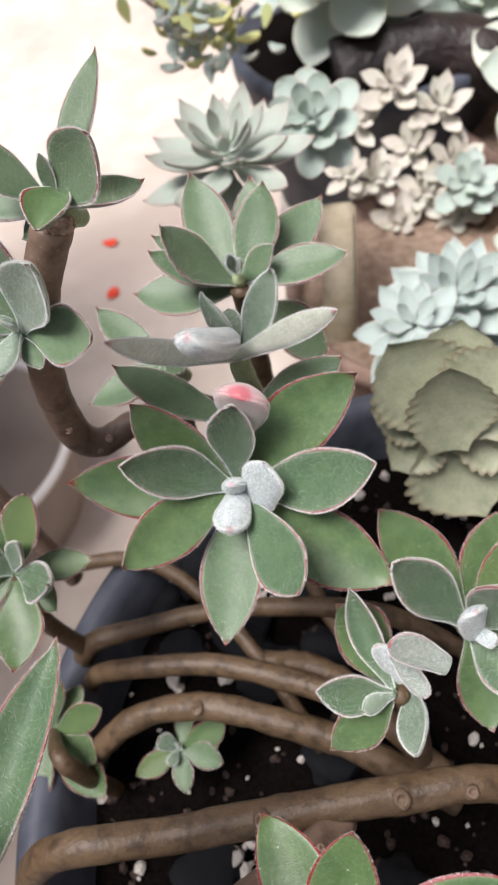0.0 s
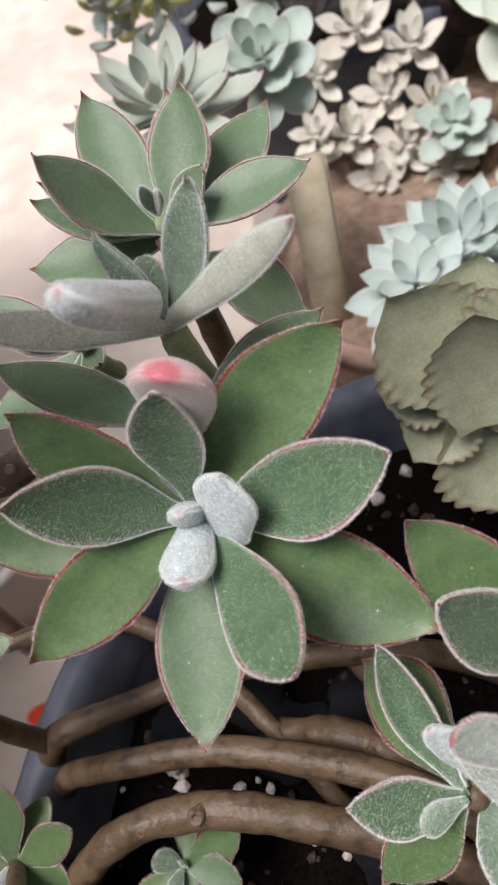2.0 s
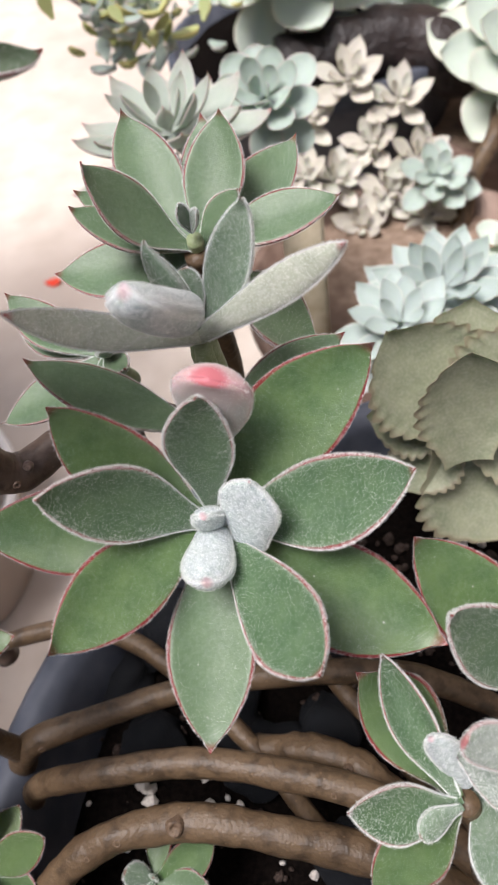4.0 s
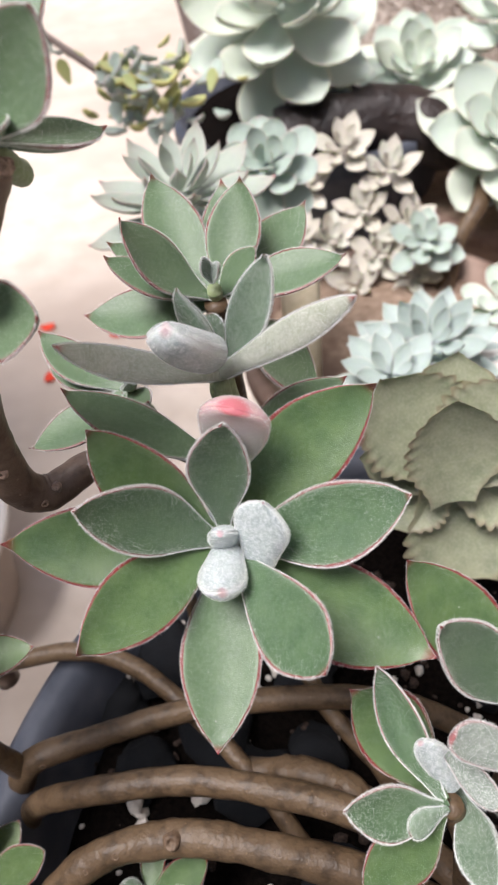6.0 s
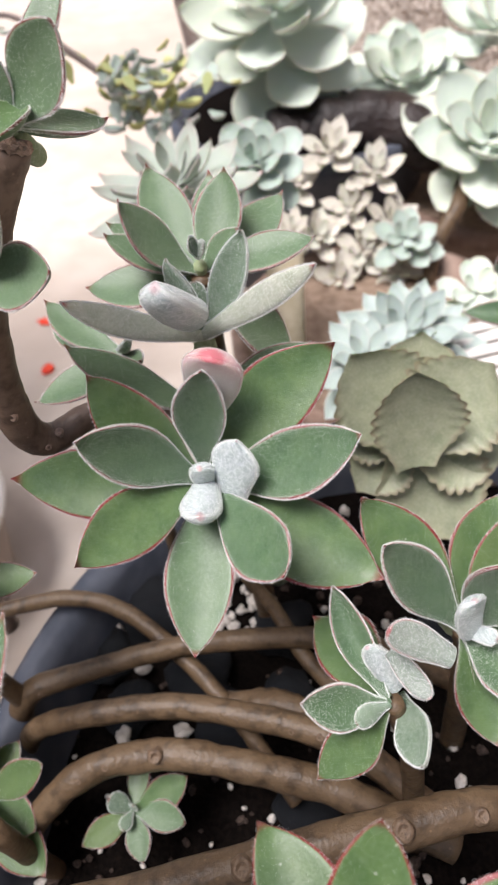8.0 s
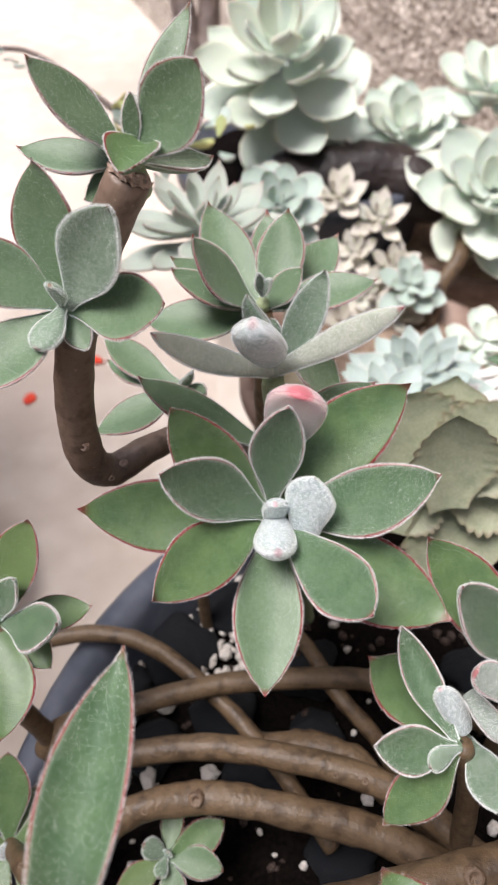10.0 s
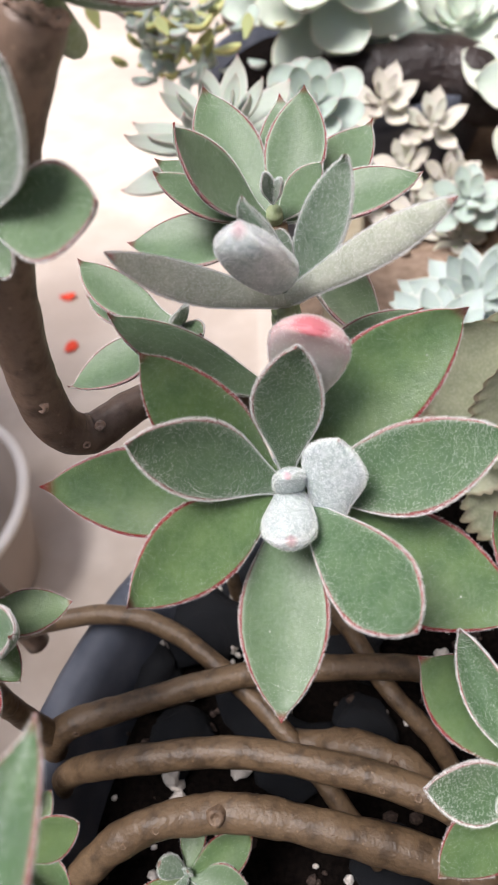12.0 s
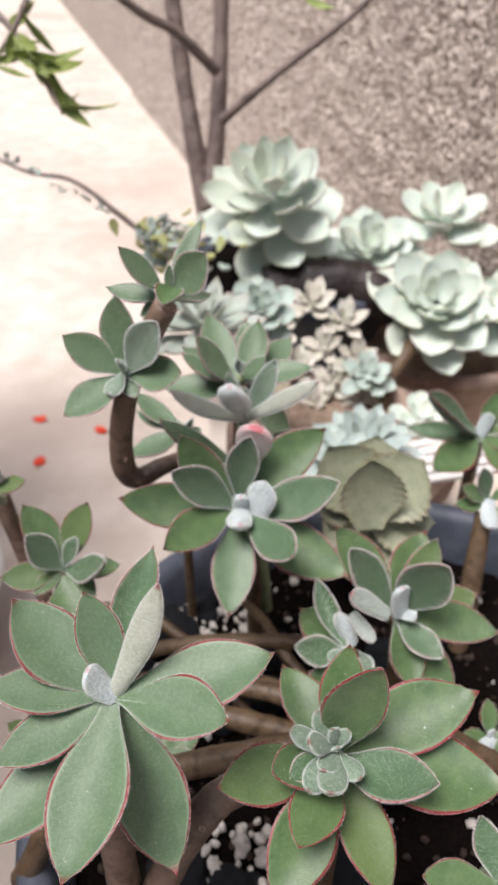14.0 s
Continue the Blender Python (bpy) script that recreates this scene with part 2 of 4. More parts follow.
def wall_material():
    m, nt, p = mat("rough_render", 0.95, 0, 0.2)
    n0, n1, n2 = tex(nt, 150, 8), tex(nt, 5, 5), tex(nt, 90, 3, "ShaderNodeTexVoronoi")
    col = mix(nt, ramp(nt, n0, [(0.42, (0, 0, 0)), (0.58, (1, 1, 1))]), (0.15, 0.115, 0.092), (0.62, 0.54, 0.465))
    col = mix(nt, ramp(nt, n1, [(0.4, (0, 0, 0)), (0.75, (0.6, 0.6, 0.6))]), col, (0.33, 0.27, 0.23))
    nt.links.new(col, p.inputs["Base Color"])
    bump(nt, p, calc(nt, "ADD", n0, calc(nt, "MULTIPLY", n2, 0.8)), 0.8, 0.006)
    return m


M_WALL = wall_material()


# ---- mesh helpers ----
def mesh_ob(name, verts, faces, material, parent=None, label="", smooth=True, values=None):
    me = bpy.data.meshes.new(name)
    me.from_pydata([tuple(v) for v in verts], [], [tuple(f) for f in faces])
    for key, vals in (values or {}).items():
        a = me.attributes.new(key, "FLOAT", "POINT")
        a.data.foreach_set("value", np.asarray(vals, dtype=np.float32))
    if smooth:
        me.polygons.foreach_set("use_smooth", [True] * len(me.polygons))
    me.materials.append(material)
    me.update()
    ob = new(name, me)
    if parent:
        ob.parent = parent
    if label:
        ob["label"] = label
    return ob


def part(name, bm, material, parent=None, label="", smooth=True):
    me = bpy.data.meshes.new(name)
    bm.to_mesh(me)
    bm.free()
    if smooth:
        me.polygons.foreach_set("use_smooth", [True] * len(me.polygons))
    me.materials.append(material)
    ob = new(name, me)
    if parent:
        ob.parent = parent
    if label:
        ob["label"] = label
    return ob


def thing(name, m, label, category, group=""):
    e = new(name)
    e.empty_display_size = 0.02
    e.matrix_basis = m
    return tagged(e, label, category, group)


def half_width(s, shape):
    """Half width of a leaf along its length, 1 at the widest; a low point value ends in an acute tip, a high one is blunt."""
    peak, foot, point = shape
    a = np.clip(s / peak, 0, 1)
    b = np.clip((s - peak) / (1 - peak), 0, 1)
    h = (foot + (1 - foot) * np.sin(a * np.pi / 2) ** 1.8) * (1 - b ** point) ** (0.62 if point > 2.2 else 1.0)
    if point < 2.2:
        h = h - 0.05 * np.sin(np.pi * np.clip((b - 0.78) / 0.22, 0, 1)) ** 2
    return h


POINTED, SPOON, LANCE = (0.56, 0.18, 2.0), (0.62, 0.30, 2.4), (0.45, 0.25, 1.5)
PILLOW, EGG, STRAP, PAD = (0.50, 0.82, 4.2), (0.52, 0.80, 2.5), (0.55, 0.5, 2.1), (0.80, 0.18, 2.6)


def leaf_surface(s, v, L, W, thick, cup, curl, shape, wave=0.0, seed=0.0, teeth=0):
    """Upper and lower surface of a leaf that lies along y; v from -1 to 1 across."""
    h = half_width(s, shape) * W / 2
    plain = h * 1.0
    if teeth:
        h = h * (1 + 0.13 * np.abs(v) ** 8 * (np.abs(np.sin(s * np.pi * teeth)) - 0.5) * np.clip((s - 0.1) / 0.15, 0, 1))
    mid = -curl * L * 4 * s * (1 - s)
    tip = 0.04 * L * np.clip((s - 0.9) / 0.1, 0, 1) ** 2
    top = mid + tip + cup * plain * v ** 2 + wave * W * np.sin(5 * s + seed) * v
    t = thick * np.sqrt(np.clip(1 - v ** 2, 0, 1)) * np.sqrt(np.clip(plain * 2 / W, 0, 1)) * (1 - 0.35 * s)
    bow = 0.9 * wave * L * 4 * s * (1 - s)
    return h * v + bow, s * L, top, t


def leaf_mesh(name, L, W, thick, cup, curl, shape, wave, seed, material, teeth=0, nu=22, nv=12, rise=0.18):
    s = (1 - np.cos(np.linspace(0, np.pi, nu + 1))) / 2
    v = np.sin(np.linspace(-np.pi / 2, np.pi / 2, nv + 1))
    S, V = np.meshgrid(s, v, indexing="ij")
    x, y, top, t = leaf_surface(S, V, L, W, thick, cup, curl, shape, wave, seed, teeth)
    up = np.stack([x, y, top + rise * t], -1).reshape(-1, 3)
    low = np.stack([x, y, top - (1 - rise) * t], -1).reshape(-1, 3)
    n, faces = len(up), []
    k = nv + 1
    for i in range(nu):
        for j in range(nv):
            a = i * k + j
            faces.append((a, a + 1, a + k + 1, a + k))
            faces.append((n + a, n + a + k, n + a + k + 1, n + a + 1))
        for j, flip in ((0, False), (nv, True)):
            a = i * k + j
            q = (a, a + k, n + a + k, n + a)
            faces.append(q[::-1] if flip else q)
    edge = np.abs(V).reshape(-1)
    along = S.reshape(-1)
    me = bpy.data.meshes.new(name)
    me.from_pydata(np.concatenate([up, low]).tolist(), [], faces)
    for key, vals in (("edge", edge), ("along", along)):
        a = me.attributes.new(key, "FLOAT", "POINT")
        a.data.foreach_set("value", np.concatenate([vals, vals]).astype(np.float32))
    me.polygons.foreach_set("use_smooth", [True] * len(me.polygons))
    me.materials.append(material)
    return me


def hair_mesh(name, rng, count, rim, L, W, thick, cup, curl, shape, wave, seed, length, rise=0.18, coat=0.0):
    """Short white hairs over both faces of a leaf, denser and longer on its rim; coat 1 lays them down in thick tufts that point to the tip."""
    n = count + rim
    s = rng.uniform(0.03, 0.99, n)
    v = np.concatenate([np.sin(rng.uniform(-1.45, 1.45, count)), np.sign(rng.uniform(-1, 1, rim)) * rng.uniform(0.94, 1, rim)])
    side = np.where(rng.uniform(0, 1, n) < 0.62, 1.0, -1.0)
    s[count:] = 0.03 + 0.96 * s[count:] ** 1.35
    x, y, top, t = leaf_surface(s, v, L, W, thick, cup, curl, shape, wave, seed)
    z = np.where(side > 0, top + rise * t, top - (1 - rise) * t)
    base = np.stack([x, y, z], -1)
    d = np.stack([v * np.abs(v) ** 3 * 1.6, np.full(n, 0.3 + 0.9 * coat), side * np.sqrt(np.clip(1.02 - v ** 2, 0, 1)) - cup * v * 0.5], -1)
    d[:, 1] += np.clip((s - 0.85) * 6, 0, 1)
    d += rng.normal(0, 0.34 + 0.1 * coat, (n, 3))
    d /= np.linalg.norm(d, axis=1)[:, None]
    ln = length * rng.uniform(0.6, 1.25, n) * np.where(np.arange(n) >= count, 1.15, 0.42 + 0.30 * coat)
    w = np.cross(d, rng.normal(0, 1, (n, 3)))
    w *= (np.where(np.arange(n) >= count, 0.000034, 0.000034 + 0.000008 * coat) / np.linalg.norm(w, axis=1))[:, None]
    vs = np.stack([base - w, base + w, base + d * ln[:, None]], 1).reshape(-1, 3)
    me = bpy.data.meshes.new(name)
    me.from_pydata(vs.tolist(), [], np.arange(3 * n).reshape(-1, 3).tolist())
    me.materials.append(M_HAIR)
    return me


def axis_matrix(axis):
    """Turn whose z is the axis and whose x stays as near to the world's x as it can."""
    n = Vector(axis).normalized()
    x = Vector((1, 0, 0))
    x = (x - n * x.dot(n)).normalized()
    return Matrix((x, n.cross(x), n)).transposed().to_4x4()


def leaf_pose(az, el, foot=0.0, roll=0.0):
    """Leaf's y along azimuth and elevation about the rosette's axis, its face to the axis."""
    return pose(0, 0, 0, 0, 0, az - 90) @ pose(0, foot, 0, el) @ pose(0, 0, 0, 0, roll)


LEAF_KINDS = {
    0: (M_GREEN, 0.0058, 0.32, 0.06, POINTED, 5200, 650, 0.00050, 0.42),
    1: (M_FUZZY, 0.0058, 0.34, 0.06, POINTED, 11000, 2300, 0.00060, 0.42),
    2: (M_BUD, 0.0120, 0.05, 0.05, PILLOW, 8000, 1400, 0.00060, 0.5),
    3: (M_PINK, 0.0110, 0.12, 0.02, PAD, 5500, 1200, 0.00055, 0.45),
    4: (M_SILVER, 0.0120, 0.10, 0.03, STRAP, 9000, 2200, 0.00065, 0.45),
    5: (M_ROSY, 0.0085, 0.12, 0.06, (0.52, 0.66, 3.0), 5500, 1200, 0.00055, 0.5),
    6: (M_GREEN, 0.0045, 0.75, 0.02, POINTED, 3600, 2000, 0.00050, 0.42),
    9: (M_SOFT, 0.0054, 0.34, 0.06, POINTED, 5200, 1500, 0.00050, 0.42),
    8: (M_BUD, 0.0190, 0.0, 0.02, EGG, 9000, 1400, 0.00060, 0.5),
    10: (M_BUD, 0.0085, 0.05, 0.03, (0.52, 0.66, 3.2), 8000, 1400, 0.00060, 0.5),
    12: (M_YOUNG, 0.0060, 0.34, 0.04, POINTED, 9000, 2600, 0.00060, 0.42),
    11: (M_FUZZY, 0.0058, 0.30, 0.06, (0.72, 0.14, 2.0), 8000, 2000, 0.00050, 0.42),
    13: (M_BUD, 0.0085, 0.05, 0.03, (0.58, 0.60, 2.1), 8000, 1400, 0.00060, 0.5),
    7: (M_YOUNG, 0.0090, 0.10, 0.05, SPOON, 6500, 1400, 0.00055, 0.5),
}


def fuzzy_rosette(centre, axis, leaves, label, fur=1.0):
    """Fuzzy succulent rosette: leaves are (azimuth, elevation, length in mm, width share, kind, then the foot: its height, or x, y and height, in mm, then a roll)."""
    ros = thing("fuzzy_succulent", Matrix.Translation(centre) @ axis_matrix(axis), label, "succulent", "fuzzy succulents of the bowl")
    rng = np.random.default_rng(int(abs(centre[0]) * 99991 + abs(centre[1]) * 7919 + 17))
    tube_mesh("shoot", [(0, 0.004, -0.018), (0, 0.001, -0.010), (0, 0, -0.003)], [0.0026, 0.0030, 0.0022], M_SHOOT, ros, "pale green young shoot", sides=12, steps=5)
    for az, el, mm, wd, kd, *lift in leaves:
        material, thick, cup, curl, shape, hairs, rim, hl, rise = LEAF_KINDS[kd]
        L = mm / 1000
        W = L * wd
        thick = min(thick * (0.45 + 0.55 * min(1.0, L / 0.045)), W * (0.85 if kd == 8 else 0.62))
        if wd < 0.33 and kd < 2:
            cup = 0.8
        curl = curl * rng.uniform(0.6, 1.4)
        wave, seed = rng.uniform(-0.05, 0.05), rng.uniform(0, 6)
        ob = new("leaf", leaf_mesh("leaf", L, W, thick, cup, curl, shape, wave, seed, material, rise=rise))
        ob.parent = ros
        foot = Vector(lift[:3] if len(lift) > 2 else (0, 0, lift[0] if lift else 0)) / 1000
        roll = lift[-1] if len(lift) in (2, 4) else rng.uniform(-6, 6)
        ob.matrix_basis = Matrix.Translation(foot) @ leaf_pose(az, el, 0, roll)
        area = (L * W) / (0.05 * 0.022)
        coat = 0.0 if material in (M_GREEN, M_SOFT) else 1.0
        hb = new("hairs", hair_mesh("hairs", rng, int(1.4 * hairs * fur * (0.15 + 0.85 * area)), int(2.2 * rim * fur * (0.2 + 0.8 * L / 0.05)), L, W, thick, cup, curl, shape, wave, seed, hl, rise, coat))
        hb.parent = ob
        tagged(hb, kind="stuff")
    return ros


def smooth_path(points, radii, steps):
    P = [Vector(p) for p in points]
    ext = [P[0] * 2 - P[1]] + P + [P[-1] * 2 - P[-2]]
    C, Rr = [], []
    for i in range(1, len(ext) - 2):
        for k in range(steps + (i == len(ext) - 3)):
            u = k / steps
            a, b, c, d = ext[i - 1], ext[i], ext[i + 1], ext[i + 2]
            C.append(0.5 * (2 * b + (c - a) * u + (2 * a - 5 * b + 4 * c - d) * u * u + (3 * b - a - 3 * c + d) * u ** 3))
            Rr.append(radii[i - 1] * (1 - u) + radii[i] * u)
    return C, Rr


def tube_mesh(name, points, radii, material, parent=None, label="", sides=14, steps=10, rough=0.06, seed=0, rings=0.0):
    """Round branch through the points by a smooth curve, with small swellings and ring scars."""
    C, Rr = smooth_path(points, radii, steps)
    verts, faces = [], []
    ref = Vector((0.13, 0.27, 0.95))
    n = len(C)
    for i, c in enumerate(C):
        t = (C[min(i + 1, n - 1)] - C[max(i - 1, 0)]).normalized()
        x = t.cross(ref).normalized()
        y = t.cross(x)
        ring = rings * (1.0 if math.sin(i * 0.9 + seed) + 0.6 * math.sin(i * 0.37 + 2 * seed) > 1.05 else 0.0)
        for k in range(sides):
            a = 2 * math.pi * k / sides
            q = x * math.cos(a) + y * math.sin(a)
            w = noise.noise(c * (0.5 / Rr[i]) + q * 0.8 + Vector((seed, 0, 0))) + 0.6 * noise.noise(Vector((i * 0.35 + seed * 3.1, 0.0, 0.0))) + 0.45 * noise.noise(c * (1.6 / Rr[i]) + q * 2.5)
            verts.append(c + q * Rr[i] * (1 + rough * 1.6 * w + ring))
    for i in range(n - 1):
        for k in range(sides):
            a, b = i * sides + k, i * sides + (k + 1) % sides
            faces.append((a, b, b + sides, a + sides))
    faces.append(tuple(range(sides))[::-1])
    faces.append(tuple(range((n - 1) * sides, n * sides)))
    return mesh_ob(name, verts, faces, material, parent, label)


def lathe(profile, sides=64):
    bm = bmesh.new()
    rings = [[bm.verts.new((r * math.cos(2 * math.pi * k / sides), r * math.sin(2 * math.pi * k / sides), z)) for k in range(sides)] for r, z in profile]
    for a, b in zip(rings, rings[1:]):
        for k in range(sides):
            bm.faces.new((a[k], a[(k + 1) % sides], b[(k + 1) % sides], b[k]))
    return bm


def slab(x0, y0, z0, x1, y1, z1, bevel=0.0):
    bm = bmesh.new()
    bmesh.ops.create_cube(bm, size=1)
    bmesh.ops.scale(bm, vec=(x1 - x0, y1 - y0, z1 - z0), verts=bm.verts)
    bmesh.ops.translate(bm, vec=((x0 + x1) / 2, (y0 + y1) / 2, (z0 + z1) / 2), verts=bm.verts)
    if bevel:
        bmesh.ops.bevel(bm, geom=bm.edges[:], offset=bevel, segments=2, affect="EDGES")
    return bm


# ---- large structure ----
FLOOR, LEDGE, SOIL = -0.5, -0.20, -0.055
bm = bmesh.new()
bmesh.ops.create_grid(bm, x_segments=40, y_segments=40, size=12)
floor = part("floor", bm, M_FLOOR)
floor.location = (0, 6, FLOOR)
tagged(floor, "pale pinkish concrete yard floor", "floor", kind="structure")

ALONG = Vector((-0.25, 0.968, 0)).normalized()
WALL0 = Vector((0.62, 0.04, 0))
turn = Matrix.Translation((WALL0.x, WALL0.y, 0)) @ pose(0, 0, 0, 0, 0, math.degrees(math.atan2(ALONG.y, ALONG.x)))
wall = part("wall_east", slab(-3.0, -0.25, FLOOR - 0.05, 12.0, -0.012, 2.4), M_WALL, smooth=False)
wall.matrix_basis = turn
nu, nv = 560, 210
uu = np.linspace(-0.2, 4.2, nu + 1)
vv = np.linspace(FLOOR - 0.02, 1.15, nv + 1)
verts = []
for u in uu:
    for v in vv:
        q = Vector((u, v, 0.3))
        h = 0.5 * noise.noise(q * 26) + 0.45 * abs(noise.noise(q * 60)) + 0.3 * noise.noise(q * 130) + 0.5 * noise.noise(q * 3)
        verts.append((u, 0.012 * h - 0.002, v))
faces = [(i * (nv + 1) + k, i * (nv + 1) + k + 1, (i + 1) * (nv + 1) + k + 1, (i + 1) * (nv + 1) + k) for i in range(nu) for k in range(nv)]
face = mesh_ob("render_coat", verts, faces, M_WALL, wall, "rough pebbly brown-grey render", smooth=False)
tagged(wall, "rough brown-grey rendered garden wall", "wall", kind="structure")
bm = bmesh.new()
plan = [(-0.075, -0.8), (-0.075, 0.18), (-0.02, 0.55), (-0.01, 1.15), (0.31, 1.15), (0.62, -0.02), (0.80, -0.8)]
low, top = [bm.verts.new((x, y, FLOOR - 0.02)) for x, y in plan], [bm.verts.new((x, y, LEDGE)) for x, y in plan]
bm.faces.new(top[::-1])
for i in range(len(plan)):
    k = (i + 1) % len(plan)
    bm.faces.new((low[i], top[i], top[k], low[k]))
bmesh.ops.recalc_face_normals(bm, faces=bm.faces[:])
ledge = part("ledge", bm, M_FLOOR, smooth=False)
tagged(ledge, "low concrete ledge along the wall", "ledge", kind="structure")

# Added wall out of view; it blocks the sun from the floor near the bowl.
west = part("unseen_shade_wall", slab(-0.84, -1.6, FLOOR - 0.05, -0.615, 0.88, 1.05), M_WALL, smooth=False)
tagged(west, "added unseen wall that shades the near floor", "wall", kind="structure")


# ---- the black bowl and its soil ----
BOWL = Vector((0.10, 0.10, 0))
bowl = thing("plant_bowl", Matrix.Translation((BOWL.x, BOWL.y, LEDGE)), "wide black plastic bowl full of fuzzy succulents", "plant pot")
hgt = -0.017 - LEDGE
part("bowl_wall", lathe([(0.0, 0.0), (0.142, 0.0), (0.156, 0.01), (0.196, hgt - 0.022), (0.210, hgt - 0.020), (0.212, hgt - 0.004), (0.208, hgt), (0.200, hgt), (0.195, hgt - 0.006), (0.190, hgt - 0.03), (0.152, 0.012), (0.0, 0.012)], 96), M_POT, bowl)


def soil_sheet(radius, z, amp, seed, rings=46, sides=120):
    bm = bmesh.new()
    grid = []
    for i in range(rings + 1):
        r = radius * (i / rings) ** 0.8
        row = []
        for k in range(sides):
            a = 2 * math.pi * k / sides
            p = Vector((r * math.cos(a), r * math.sin(a), seed))
            h = amp * (noise.noise(p * 40) + 0.6 * noise.noise(p * 110) + 0.4 * noise.noise(p * 260))
            row.append(bm.verts.new((p.x, p.y, z + h)))
        grid.append(row)
    for a, b in zip(grid, grid[1:]):
        for k in range(sides):
            bm.faces.new((a[k], b[k], b[(k + 1) % sides], a[(k + 1) % sides]))
    return bm


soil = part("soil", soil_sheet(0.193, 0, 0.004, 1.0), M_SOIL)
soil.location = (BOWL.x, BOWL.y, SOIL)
tagged(soil, "dark damp potting soil in the bowl, shade deepened in its colour", "soil", kind="stuff")


def pebble(seed, sub=1, jag=0.35, flat=0.75):
    bm = bmesh.new()
    bmesh.ops.create_icosphere(bm, subdivisions=sub, radius=1)
    for v in bm.verts:
        v.co *= 1 + jag * noise.noise(v.co * 1.3 + Vector((seed * 7.7, 0, 0)))
        v.co.z *= flat
    me = bpy.data.meshes.new("pebble")
    bm.to_mesh(me)
    bm.free()
    return me


def scatter(name, count, centre, radius, z, sizes, material, label, seed, flat=0.75, hole=None, jag=0.35):
    """One sheet of loose grains."""
    rng = random.Random(seed)
    kinds = [pebble(seed + i, 1, jag, flat) for i in range(4)]
    for k in kinds:
        k.materials.append(material)
    V, Fc, n = [], [], 0
    data = [([v.co.copy() for v in k.vertices], [tuple(p.vertices) for p in k.polygons]) for k in kinds]
    for _ in range(count):
        a, r = rng.uniform(0, 2 * math.pi), radius * math.sqrt(rng.random())
        s = sizes[0] + (sizes[1] - sizes[0]) * rng.random() ** 2
        m = pose(centre[0] + r * math.cos(a), centre[1] + r * math.sin(a), z + s * rng.uniform(-0.1, 0.5), rng.uniform(0, 360), rng.uniform(0, 360), rng.uniform(0, 360)) @ Matrix.Scale(s, 4)
        vs, fs = data[rng.randrange(4)]
        V += [m @ v for v in vs]
        Fc += [tuple(i + n for i in f) for f in fs]
        n += len(vs)
    return tagged(mesh_ob(name, V, Fc, material, smooth=False), label, "gravel", kind="stuff")


scatter("perlite_grains", 230, (0.10, 0.09), 0.19, SOIL + 0.002, (0.0012, 0.0042), M_PERLITE, "loose white perlite grains on dark soil", 3)
scatter("perlite_grains", 330, (-0.018, 0.228), 0.042, SOIL + 0.004, (0.0014, 0.0042), M_PERLITE, "heap of pale gravel under the rosettes", 8)
scatter("perlite_grains", 90, (0.0, 0.060), 0.03, SOIL + 0.003, (0.0018, 0.0042), M_PERLITE, "white perlite grains between dark stones", 9)
scatter("grit_grains", 900, (0.08, 0.12), 0.19, SOIL + 0.001, (0.0008, 0.0034), M_GRIT, "fine brown grit on the soil", 4)
STONES = [(-0.045, 0.215, 0.020), (-0.070, 0.195, 0.018), (-0.020, 0.175, 0.016), (-0.052, 0.165, 0.014), (-0.005, 0.155, 0.015), (0.020, 0.165, 0.013), (-0.03, 0.060, 0.016), (-0.005, 0.048, 0.018), (0.025, 0.115, 0.014), (0.02, 0.20, 0.015), (0.05, 0.06, 0.014), (0.10, 0.19, 0.015), (0.12, 0.12, 0.014), (-0.02, 0.235, 0.014)]
for i, (x, y, s) in enumerate(STONES):
    me = pebble(20 + i, 3, 0.5, 0.6)
    me.materials.append(M_CHAR)
    me.polygons.foreach_set("use_smooth", [True] * len(me.polygons))
    st = new("stone", me)
    st.matrix_basis = pose(x, y, SOIL + s * 0.3, 8 * (i % 3), 6, 47 * i) @ Matrix.Scale(s, 4)
    tagged(st, "dark bluish charcoal stone on the soil", "stone", "dark stones in the bowl")
WHITES = [(-0.063, 0.203, 0.0055), (-0.048, 0.182, 0.004), (-0.028, 0.150, 0.004), (-0.055, 0.150, 0.0045), (0.0, 0.075, 0.005), (0.012, 0.068, 0.0055), (-0.012, 0.062, 0.0045), (-0.020, 0.072, 0.004)]
for i, (x, y, s) in enumerate(WHITES):
    me = pebble(50 + i, 2, 0.6, 0.8)
    me.materials.append(M_PERLITE)
    st = new("pumice_stone", me)
    st.matrix_basis = pose(x, y, SOIL + 0.006 + s * 0.5, 20 * i, 30 * i, 80 * i) @ Matrix.Scale(s, 4)
    tagged(st, "small white pumice stone on dark soil", "stone", "white pumice stones")

